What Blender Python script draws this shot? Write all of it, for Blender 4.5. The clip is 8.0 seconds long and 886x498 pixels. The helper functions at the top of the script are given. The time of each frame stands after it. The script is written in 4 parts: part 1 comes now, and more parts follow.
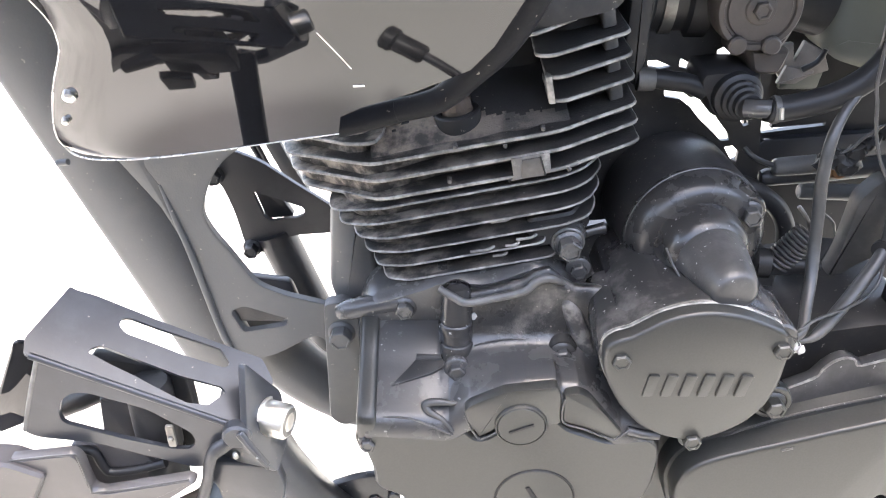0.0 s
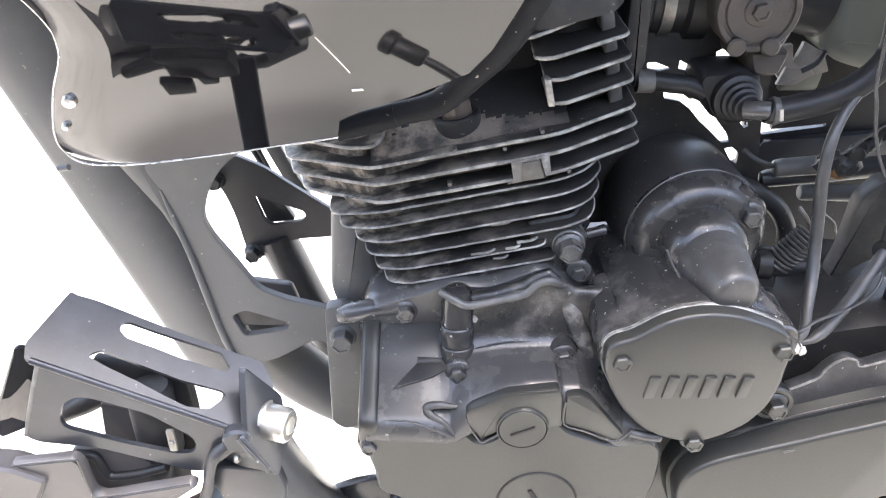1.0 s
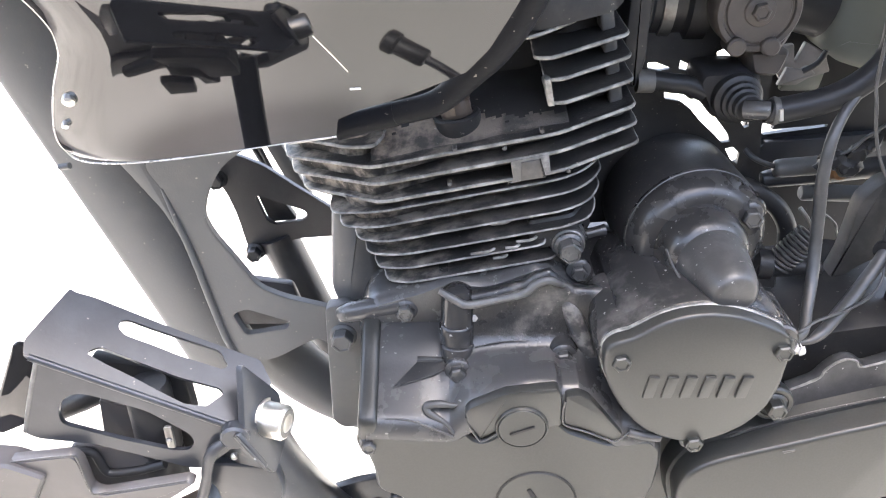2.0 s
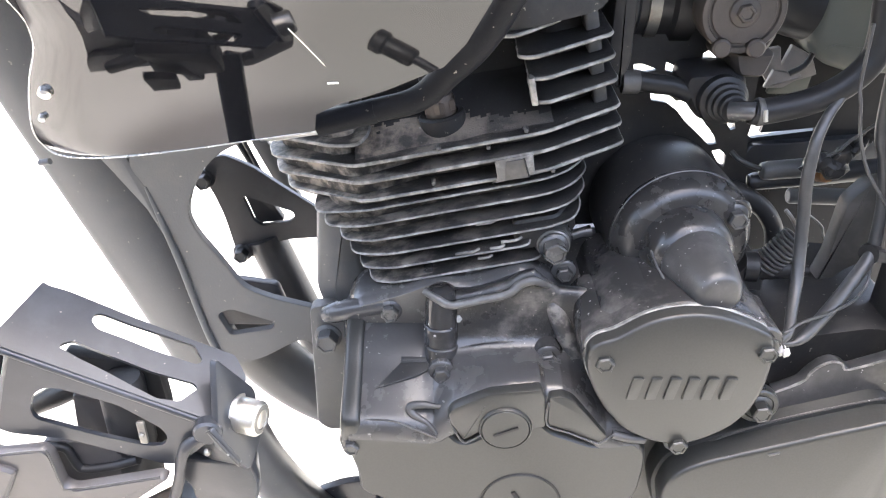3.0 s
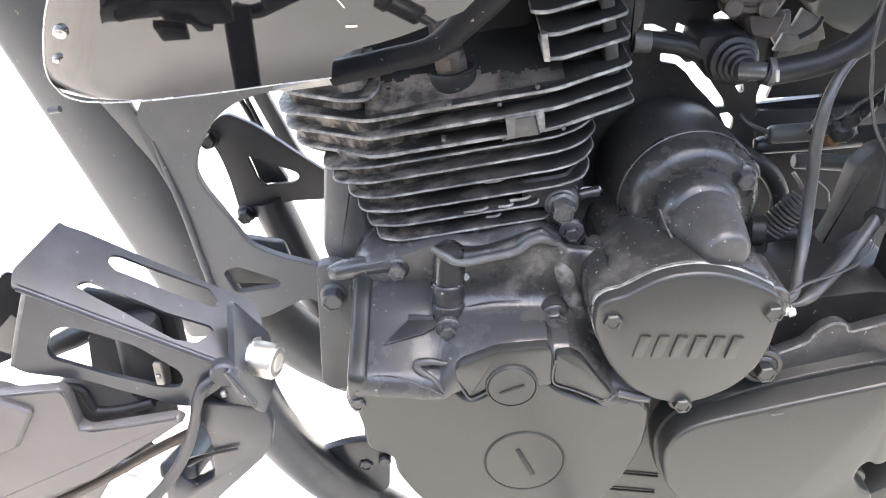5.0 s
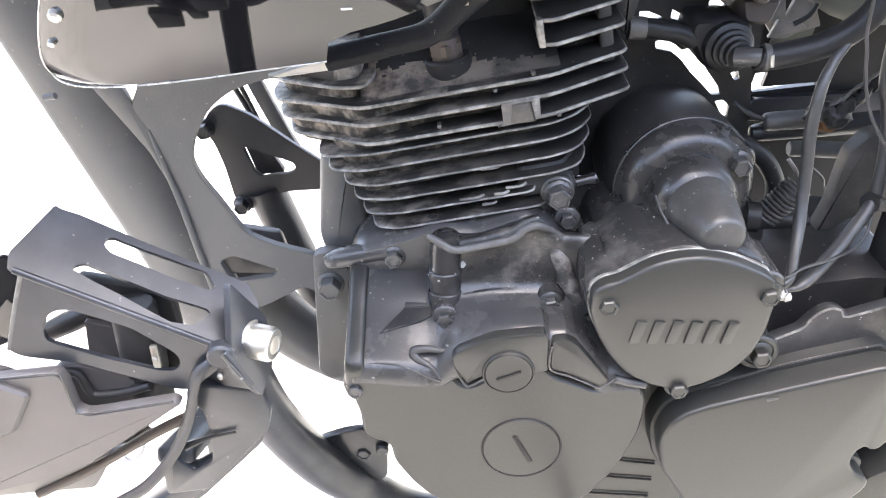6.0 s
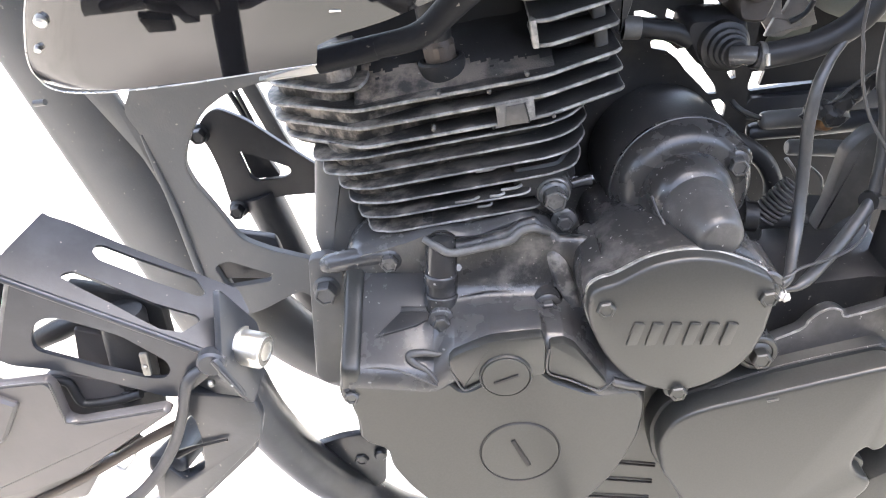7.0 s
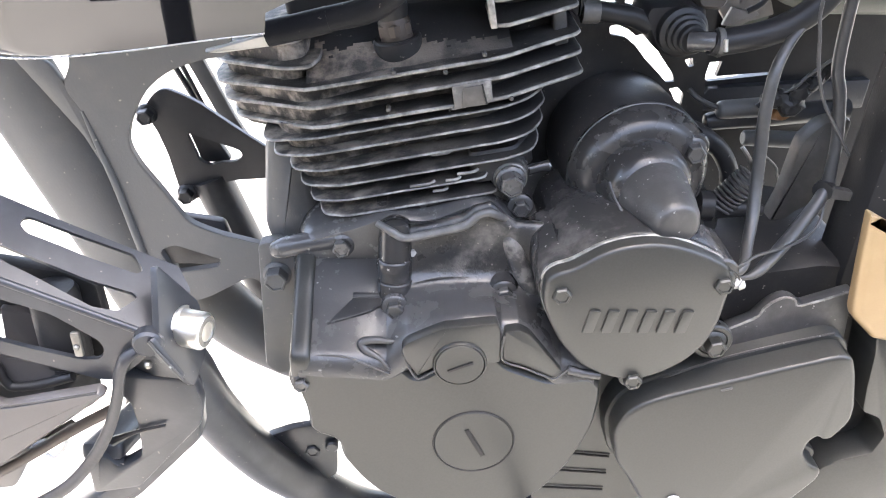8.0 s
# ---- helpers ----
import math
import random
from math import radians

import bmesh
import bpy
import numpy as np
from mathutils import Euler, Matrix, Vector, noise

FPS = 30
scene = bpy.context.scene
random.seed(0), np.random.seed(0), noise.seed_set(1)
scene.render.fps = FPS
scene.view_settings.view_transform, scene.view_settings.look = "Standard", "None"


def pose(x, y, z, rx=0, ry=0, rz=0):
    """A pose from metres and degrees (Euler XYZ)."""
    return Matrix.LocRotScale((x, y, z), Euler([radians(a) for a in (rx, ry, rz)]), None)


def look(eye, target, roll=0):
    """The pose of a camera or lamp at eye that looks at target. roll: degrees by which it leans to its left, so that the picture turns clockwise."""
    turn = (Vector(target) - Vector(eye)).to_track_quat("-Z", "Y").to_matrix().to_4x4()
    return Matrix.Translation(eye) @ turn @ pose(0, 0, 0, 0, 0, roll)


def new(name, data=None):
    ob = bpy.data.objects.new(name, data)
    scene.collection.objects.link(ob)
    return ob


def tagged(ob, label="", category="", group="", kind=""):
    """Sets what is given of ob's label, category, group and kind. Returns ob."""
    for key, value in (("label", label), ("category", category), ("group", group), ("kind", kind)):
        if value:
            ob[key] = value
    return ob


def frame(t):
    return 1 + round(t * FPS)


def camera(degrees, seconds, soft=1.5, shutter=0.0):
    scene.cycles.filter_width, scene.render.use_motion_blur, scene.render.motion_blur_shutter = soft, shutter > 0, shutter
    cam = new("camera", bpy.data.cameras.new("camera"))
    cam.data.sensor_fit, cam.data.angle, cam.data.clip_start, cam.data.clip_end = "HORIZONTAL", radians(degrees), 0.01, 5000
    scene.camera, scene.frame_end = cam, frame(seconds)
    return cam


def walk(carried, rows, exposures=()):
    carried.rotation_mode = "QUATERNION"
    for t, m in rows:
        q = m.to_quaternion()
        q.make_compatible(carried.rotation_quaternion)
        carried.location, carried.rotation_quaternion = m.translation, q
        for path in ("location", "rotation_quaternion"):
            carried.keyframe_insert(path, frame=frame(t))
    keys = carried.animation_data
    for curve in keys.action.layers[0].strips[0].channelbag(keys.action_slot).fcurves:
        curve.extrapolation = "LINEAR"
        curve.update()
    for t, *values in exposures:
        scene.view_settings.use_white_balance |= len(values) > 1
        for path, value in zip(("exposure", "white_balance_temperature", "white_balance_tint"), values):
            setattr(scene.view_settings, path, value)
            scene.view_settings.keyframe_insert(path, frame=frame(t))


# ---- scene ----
cam = camera(57.8, 8.0, soft=1.1)
METRES, EYE, TILT, LEAN, TURN = 0.056, 0.65, -31.0, 0.0, 0.0
ROWS = [
    (0.0, 0.0, 0.0, 0.0, 0.0, 0.0, -0.0),
    (0.5, 0.016, -0.0021, 0.0047, -0.08, 0.27, 0.23),
    (1.0, 0.0179, -0.0064, -0.0012, 0.18, 0.23, 0.32),
    (2.5, 0.1262, -0.0161, -0.0289, 0.58, 0.46, 0.11),
    (3.0, 0.1871, 0.0096, -0.0895, 0.4, 0.88, -0.14),
    (3.5, 0.1536, -0.0033, -0.1836, 1.04, 1.24, -1.14),
    (4.0, 0.0612, 0.0662, -0.2834, 1.24, 1.31, -1.53),
    (4.5, 0.0438, 0.0272, -0.2517, 0.25, -0.03, -1.23),
    (6.0, 0.0517, -0.0033, -0.3778, -0.37, -0.74, -0.54),
    (6.5, 0.0748, 0.0327, -0.3547, -0.42, -0.25, -0.24),
    (7.0, 0.1088, 0.0503, -0.3729, -0.24, -0.56, 0.05),
    (7.5, 0.1105, 0.1467, -0.4629, -1.01, -0.12, -0.42),
    (8.0, 0.1495, 0.2114, -0.4865, -3.19, -0.7, -0.57),
]
walk(cam, [(t, pose(0, 0, EYE, TILT, LEAN, TURN) @ pose(METRES * x, METRES * y, METRES * z, 90 + pitch, roll, yaw)) for t, x, y, z, yaw, pitch, roll in ROWS])

# ---- light ----
world = bpy.data.worlds.new("overcast_sky")
scene.world = world
world.use_nodes = True
wn = world.node_tree
sky = wn.nodes.new("ShaderNodeTexSky")
sky.sky_type, sky.sun_disc = "NISHITA", False
sky.sun_elevation, sky.sun_rotation = radians(86), radians(0)
sky.air_density, sky.dust_density, sky.ozone_density = 1.0, 6.0, 0.4
wn.links.new(sky.outputs["Color"], wn.nodes["Background"].inputs["Color"])
wn.nodes["Background"].inputs["Strength"].default_value = 0.15
sun = new("sun", bpy.data.lights.new("sun", "SUN"))
sun.data.energy, sun.data.angle, sun.data.color = 2.0, radians(4.0), (0.99, 0.988, 0.968)
sun.matrix_world = look((0.03, 0.17, 3.0), (0, 0, 0))
scene.view_settings.exposure = 3.62

# ---- materials ----
def surface(name, base, rough=0.45, metal=0.0, tint=None, amount=0.35, scale=60.0, grain=900.0, bump=0.15, coat=0.0, spec=0.5, spots=0.0, spot_colour=(0.3, 0.27, 0.23), forward=0.0, cut=(0.42, 0.72), detail=5.0, vary=1.0):
    """A node material: base colour with a patchy second tint, fine grain, uneven gloss and a fine relief."""
    m = bpy.data.materials.new(name)
    m.use_nodes = True
    n, l = m.node_tree.nodes, m.node_tree.links
    b = n["Principled BSDF"]
    b.inputs["Metallic"].default_value = metal
    b.inputs["Specular IOR Level"].default_value = spec
    b.inputs["Coat Weight"].default_value = coat
    b.inputs["Coat Roughness"].default_value = 0.03
    co = n.new("ShaderNodeTexCoord")
    big, fine = n.new("ShaderNodeTexNoise"), n.new("ShaderNodeTexNoise")
    big.inputs["Scale"].default_value, big.inputs["Detail"].default_value, big.inputs["Roughness"].default_value = scale, detail, 0.62
    fine.inputs["Scale"].default_value, fine.inputs["Detail"].default_value = grain, 3.0
    for t in (big, fine):
        l.new(co.outputs["Object"], t.inputs["Vector"])
    ramp = n.new("ShaderNodeMapRange")
    ramp.inputs["From Min"].default_value, ramp.inputs["From Max"].default_value = cut
    ramp.inputs["To Max"].default_value = amount
    ramp.interpolation_type = "SMOOTHSTEP"
    l.new(big.outputs["Fac"], ramp.inputs["Value"])
    dirt = ramp.outputs["Result"]
    if forward:  # road dirt lies thicker towards the front wheel
        apart, fall, times = n.new("ShaderNodeSeparateXYZ"), n.new("ShaderNodeMapRange"), n.new("ShaderNodeMath")
        l.new(co.outputs["Object"], apart.inputs["Vector"])
        l.new(apart.outputs["X"], fall.inputs["Value"])
        fall.inputs["From Min"].default_value, fall.inputs["From Max"].default_value = -0.05, 0.055
        fall.inputs["To Min"].default_value, fall.inputs["To Max"].default_value = 1.0, 1.0 - forward
        times.operation = "MULTIPLY"
        l.new(dirt, times.inputs[0])
        l.new(fall.outputs["Result"], times.inputs[1])
        dirt = times.outputs["Value"]
    mix = n.new("ShaderNodeMix")
    mix.data_type = "RGBA"
    mix.inputs["A"].default_value = (*base, 1)
    mix.inputs["B"].default_value = (*(tint or [c * 1.6 + 0.01 for c in base]), 1)
    l.new(dirt, mix.inputs["Factor"])
    out = mix.outputs["Result"]
    if spots:
        vor, cut, mix2 = n.new("ShaderNodeTexNoise"), n.new("ShaderNodeMapRange"), n.new("ShaderNodeMix")
        vor.inputs["Scale"].default_value, vor.inputs["Detail"].default_value = 420.0, 2.0
        l.new(co.outputs["Object"], vor.inputs["Vector"])
        cut.inputs["From Min"].default_value, cut.inputs["From Max"].default_value = 0.74 - 0.06 * spots, 0.80 - 0.06 * spots
        cut.inputs["To Max"].default_value = 0.7
        l.new(vor.outputs["Fac"], cut.inputs["Value"])
        mix2.data_type = "RGBA"
        mix2.inputs["B"].default_value = (*spot_colour, 1)
        l.new(out, mix2.inputs["A"])
        l.new(cut.outputs["Result"], mix2.inputs["Factor"])
        out = mix2.outputs["Result"]
    l.new(out, b.inputs["Base Color"])
    gloss = n.new("ShaderNodeMapRange")
    gloss.inputs["To Min"].default_value, gloss.inputs["To Max"].default_value = max(0.02, rough - 0.08 * vary * (rough > 0.1)), rough + 0.12 * vary * (rough > 0.1)
    l.new(big.outputs["Fac"], gloss.inputs["Value"])
    l.new(gloss.outputs["Result"], b.inputs["Roughness"])
    if bump:
        bp = n.new("ShaderNodeBump")
        bp.inputs["Strength"].default_value, bp.inputs["Distance"].default_value = bump, 0.0006
        l.new(fine.outputs["Fac"], bp.inputs["Height"])
        l.new(bp.outputs["Normal"], b.inputs["Normal"])
    return m


ENGINE = surface("satin_black_engine_paint", (0.047, 0.0462, 0.046), 0.24, tint=(0.10, 0.095, 0.088), amount=0.55, spots=0.5)
# cover paint lightened: sky light on the slope put into colour, under dust specks
SHOULDER = surface("sky_lit_crankcase_paint", (0.046, 0.0452, 0.0455), 0.25, tint=(0.088, 0.084, 0.078), amount=0.6, scale=38, grain=500, bump=0.12, spots=0.35, spot_colour=(0.4, 0.39, 0.37), cut=(0.42, 0.74))
ENGINE_DULL = surface("dull_black_engine_paint", (0.022, 0.0215, 0.0213), 0.42, tint=(0.05, 0.045, 0.04), amount=0.5, spots=0.7, spec=0.3)
COVER = surface("dark_grey_cover_paint", (0.0232, 0.0234, 0.0211), 0.36, tint=(0.0366, 0.0367, 0.0338), amount=0.4, scale=900, bump=0.0, cut=(0.3, 0.7), detail=3.0, vary=0.15)
DUSTY = surface("dusty_cast_aluminium", (0.032, 0.029, 0.026), 0.6, tint=(0.27, 0.22, 0.175), amount=1.0, scale=60, bump=0.4, spots=0.6, forward=0.85, cut=(0.36, 0.58))
FIN = surface("black_fin_paint", (0.019, 0.0183, 0.0175), 0.5, tint=(0.25, 0.218, 0.182), amount=1.0, scale=60, bump=0.4, spots=0.4, spec=0.4, forward=0.92, cut=(0.43, 0.65))
FIN_EDGE = surface("worn_fin_edge", (0.11, 0.104, 0.096), 0.42, 0.1, tint=(0.33, 0.315, 0.29), amount=0.9, scale=120, bump=0.3, cut=(0.4, 0.68), detail=5.0)
STARTER = surface("dull_starter_casting", (0.0245, 0.0236, 0.0232), 0.25, tint=(0.075, 0.07, 0.064), amount=0.5, scale=60, grain=400, bump=0.15, spots=0.7, spot_colour=(0.42, 0.41, 0.39), cut=(0.46, 0.75))
DECK = surface("scuffed_deck_edge", (0.075, 0.073, 0.07), 0.36, tint=(0.17, 0.165, 0.155), amount=0.8, scale=90, bump=0.2)
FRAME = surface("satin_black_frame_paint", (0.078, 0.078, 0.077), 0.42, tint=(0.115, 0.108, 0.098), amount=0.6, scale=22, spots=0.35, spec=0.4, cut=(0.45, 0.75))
# darker tone than FRAME, on far-side and rear frame parts among others
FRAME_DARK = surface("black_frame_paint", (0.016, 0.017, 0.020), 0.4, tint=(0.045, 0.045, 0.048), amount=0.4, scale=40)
GLOSS = surface("gloss_black_lacquer", (0.006, 0.006, 0.007), 0.03, tint=(0.012, 0.011, 0.010), amount=0.3, scale=30, bump=0.0, coat=0.6, spec=0.32)
RUBBER = surface("black_rubber", (0.018, 0.0177, 0.018), 0.36, tint=(0.03, 0.029, 0.028), amount=0.4, scale=90, bump=0.1, spec=0.2)
PLASTIC = surface("black_plastic", (0.018, 0.0176, 0.018), 0.38, tint=(0.03, 0.029, 0.028), amount=0.4, scale=70, spec=0.3)
BRACKET = surface("powder_coated_steel", (0.021, 0.0232, 0.0275), 0.3, tint=(0.055, 0.058, 0.064), amount=0.5, scale=45, bump=0.05, spots=0.3)
CHROME = surface("zinc_plated_steel", (0.74, 0.72, 0.68), 0.34, 1.0, tint=(0.6, 0.56, 0.48), amount=0.5, scale=200)
STEEL = surface("dull_steel", (0.22, 0.215, 0.20), 0.42, 0.8, tint=(0.12, 0.10, 0.085), amount=0.7, scale=150)
CARB = surface("carburettor_alloy", (0.072, 0.062, 0.054), 0.5, 0.3, tint=(0.045, 0.038, 0.033), amount=0.7, scale=60)
AIRBOX = surface("grey_green_plastic", (0.11, 0.115, 0.095), 0.5, tint=(0.15, 0.15, 0.12), amount=0.4, scale=20)
COWL = surface("brown_grey_plastic", (0.052, 0.048, 0.047), 0.3, tint=(0.085, 0.077, 0.074), amount=0.5, scale=20, bump=0.03)
# lightened grey: the nose's lit look and bright edges put into colour, plus scuffs
NOSE = surface("lit_scuffed_grey", (0.045, 0.0438, 0.0428), 0.34, 0.1, tint=(0.11, 0.107, 0.103), amount=0.6, scale=45, bump=0.15, spots=0.6, spot_colour=(0.5, 0.5, 0.48))
BRASS = surface("gold_anodised_alloy", (0.26, 0.18, 0.095), 0.36, 0.3, tint=(0.33, 0.24, 0.13), amount=0.5, scale=30)
DUST_CORE = surface("dust_caked_casting", (0.026, 0.0235, 0.021), 0.6, tint=(0.28, 0.243, 0.202), amount=1.0, scale=85, bump=0.5, spots=0.5, spec=0.3, forward=0.9, cut=(0.43, 0.68))
# near-black for the deep-set castings, back plates, slots and grooves
BLACK = surface("near_black_casting", (0.023, 0.0222, 0.022), 0.45, tint=(0.026, 0.0245, 0.023), amount=0.4, scale=80, spec=0.2, spots=0.4)
WORN = surface("half_worn_paint", (0.045, 0.043, 0.041), 0.3, 0.0, tint=(0.17, 0.158, 0.142), amount=0.9, scale=95, bump=0.3, cut=(0.46, 0.6))
CABLE = surface("glossy_cable_sheath", (0.036, 0.0355, 0.035), 0.36, tint=(0.075, 0.073, 0.069), amount=0.4, scale=120, spec=0.5)
HOSE = surface("weathered_hose_rubber", (0.008, 0.0085, 0.0105), 0.5, tint=(0.015, 0.015, 0.0155), amount=0.5, scale=70, grain=500, bump=0.35, spec=0.1, spots=0.15)
DARK_DUSTED = surface("dark_dusted_casting", (0.022, 0.0215, 0.0215), 0.28, tint=(0.12, 0.11, 0.098), amount=1.0, scale=48, bump=0.5, spots=1.0, cut=(0.46, 0.7))
BRIGHT_EDGE = surface("bright_rolled_edge", (0.5, 0.49, 0.47), 0.25, 0.7, tint=(0.5, 0.49, 0.47), amount=0.6, scale=120, bump=0.0)
CASE = surface("chipped_black_casting", (0.026, 0.0252, 0.025), 0.2, tint=(0.10, 0.094, 0.088), amount=0.65, scale=50, grain=230, bump=0.3, spots=0.75, spot_colour=(0.4, 0.39, 0.37), cut=(0.48, 0.75))
WEB = surface("grey_cast_web", (0.062, 0.058, 0.053), 0.5, 0.1, tint=(0.12, 0.112, 0.1), amount=0.6, scale=90)
RUSTY = surface("brown_stained_metal", (0.045, 0.034, 0.026), 0.5, 0.2, tint=(0.08, 0.06, 0.045), amount=0.6, scale=120)
RUST = surface("rusty_brown_metal", (0.16, 0.075, 0.03), 0.6, 0.2, tint=(0.3, 0.17, 0.07), amount=0.8, scale=120)
RENDER = surface("unseen_wall_dark", (0.085, 0.083, 0.078), 0.9, tint=(0.09, 0.085, 0.075), amount=0.8, scale=6, grain=250, bump=0.4)
BEIGE = surface("dusty_beige_bracket", (0.20, 0.18, 0.158), 0.5, tint=(0.11, 0.098, 0.086), amount=0.8, scale=60, bump=0.2)
PALE = surface("pale_plastic", (0.42, 0.41, 0.39), 0.5, tint=(0.28, 0.27, 0.25), amount=0.6, scale=80)
CONCRETE = surface("pale_concrete", (0.335, 0.318, 0.297), 0.85, tint=(0.262, 0.248, 0.230), amount=0.8, scale=9, grain=300, bump=0.3, spots=0.3, spot_colour=(0.2, 0.18, 0.16))
n, l = CONCRETE.node_tree.nodes, CONCRETE.node_tree.links  # the concrete turns grey-green and darker beside the rear half of the motorcycle
place, wave, edge, apart, both = n.new("ShaderNodeTexCoord"), n.new("ShaderNodeTexNoise"), n.new("ShaderNodeMapRange"), n.new("ShaderNodeSeparateXYZ"), n.new("ShaderNodeMath")
wave.inputs["Scale"].default_value, wave.inputs["Detail"].default_value = 7.0, 4.0
both.operation = "MULTIPLY_ADD"
both.inputs[1].default_value = 0.12
edge.inputs["From Min"].default_value, edge.inputs["From Max"].default_value = -0.10, 0.0
l.new(place.outputs["Object"], wave.inputs["Vector"])
l.new(place.outputs["Object"], apart.inputs["Vector"])
l.new(wave.outputs["Fac"], both.inputs[0])
l.new(apart.outputs["X"], both.inputs[2])
l.new(both.outputs["Value"], edge.inputs["Value"])
rear_tint = n.new("ShaderNodeMix")
rear_tint.data_type = "RGBA"
rear_tint.inputs["B"].default_value = (0.232, 0.226, 0.206, 1)
bsdf = n["Principled BSDF"]
l.new(bsdf.inputs["Base Color"].links[0].from_socket, rear_tint.inputs["A"])
l.new(edge.outputs["Result"], rear_tint.inputs["Factor"])
l.new(rear_tint.outputs["Result"], bsdf.inputs["Base Color"])


# ---- shaping helpers, in millimetres ----
MM = 0.001
SIDE = Matrix(((1, 0, 0, 0), (0, 0, -1, 0), (0, 1, 0, 0), (0, 0, 0, 1)))  # (along, up, towards the viewer)


def basis(o, x, y):
    """The matrix of a plane through o (mm) with its first axis along x and its second near y."""
    x = Vector(x).normalized()
    y = Vector(y)
    y = (y - x * y.dot(x)).normalized()
    z = x.cross(y)
    return Matrix(((x.x, y.x, z.x, o[0]), (x.y, y.y, z.y, o[1]), (x.z, y.z, z.z, o[2]), (0, 0, 0, 1)))


def axis(o, d):
    """The matrix whose third axis leaves o (mm) in the direction d."""
    d = Vector(d).normalized()
    side = Vector((0, 0, 1)) if abs(d.z) < 0.9 else Vector((1, 0, 0))
    return basis(o, side.cross(d), side)


def part(name, bm, mats, parent=None, label="", sharp=38):
    """Links a bmesh (in millimetres) as one mesh object under a thing or part."""
    bmesh.ops.recalc_face_normals(bm, faces=bm.faces)
    bmesh.ops.scale(bm, vec=(MM, MM, MM), verts=bm.verts)
    me = bpy.data.meshes.new(name)
    bm.to_mesh(me)
    bm.free()
    for m in (mats if isinstance(mats, (list, tuple)) else (mats,)):
        me.materials.append(m)
    me.polygons.foreach_set("use_smooth", [True] * len(me.polygons))
    me.set_sharp_from_angle(angle=radians(sharp))
    ob = new(name, me)
    ob.parent = parent
    return tagged(ob, label)


def thing(name, label, category, group="", kind=""):
    return tagged(new(name), label, category, group, kind)


def rounded(pts, r, k=4):
    """A closed outline with its corners rounded by about r."""
    pts, out = [Vector(p) for p in pts], []
    for i, p in enumerate(pts):
        a, b = pts[i - 1] - p, pts[(i + 1) % len(pts)] - p
        d = min(r, 0.48 * a.length, 0.48 * b.length)
        a, b = p + a.normalized() * d, p + b.normalized() * d
        for j in range(k + 1):
            s = j / k
            out.append(a * (1 - s) ** 2 + p * 2 * s * (1 - s) + b * s * s)
    return out


def curve(pts, n=8, closed=False):
    """A Catmull-Rom line through pts."""
    pts, out = [Vector(p) for p in pts], []
    m = len(pts)
    for i in range(m if closed else m - 1):
        if closed:
            p = [pts[(i + k - 1) % m] for k in range(4)]
        else:
            p = [pts[min(max(i + k - 1, 0), m - 1)] for k in range(4)]
        for j in range(n):
            s = j / n
            out.append(0.5 * (2 * p[1] + (p[2] - p[0]) * s + (2 * p[0] - 5 * p[1] + 4 * p[2] - p[3]) * s * s + (3 * p[1] - p[0] - 3 * p[2] + p[3]) * s ** 3))
    if not closed:
        out.append(pts[-1])
    return out


def ccw(pts):
    area = sum(a.x * b.y - b.x * a.y for a, b in zip(pts, pts[1:] + pts[:1]))
    return pts if area > 0 else pts[::-1]


def inset(pts, d):
    out = []
    for i, p in enumerate(pts):
        a, b = p - pts[i - 1], pts[(i + 1) % len(pts)] - p
        n = Vector((-a.y, a.x)).normalized() + Vector((-b.y, b.x)).normalized()
        n = n.normalized() if n.length > 1e-6 else Vector((-a.y, a.x)).normalized()
        out.append(p + n * d)
    return out


def puffed(outline, steps, m=SIDE, bm=None, mat=0, mats=()):
    """A solid whose outline shrinks by the first and rises to the second number of each step; mats: a material index a step."""
    bm = bm or bmesh.new()
    pts = ccw([Vector(p) for p in outline])
    loops = [[bm.verts.new(m @ Vector((q.x, q.y, h))) for q in inset(pts, d)] for d, h in steps]
    n = len(pts)
    for k, (lo, hi) in enumerate(zip(loops, loops[1:])):
        for i in range(n):
            f = bm.faces.new((lo[i], lo[(i + 1) % n], hi[(i + 1) % n], hi[i]))
            f.material_index = mats[k] if mats else mat
    for loop in (loops[0][::-1], loops[-1]):
        bm.faces.new(loop).material_index = mat
    return bm


def slab(outline, h0, h1, soft=1.0, m=SIDE, bm=None, mat=0, edge=None):
    """A plate from h0 to h1 with softened rims."""
    s = min(soft, abs(h1 - h0) * 0.45)
    e = mat if edge is None else edge
    return puffed(outline, [(s, h0), (s * 0.3, h0 + s * 0.3), (0, h0 + s), (0, h1 - s), (s * 0.3, h1 - s * 0.3), (s, h1)], m, bm, mat, (e,) * 5)


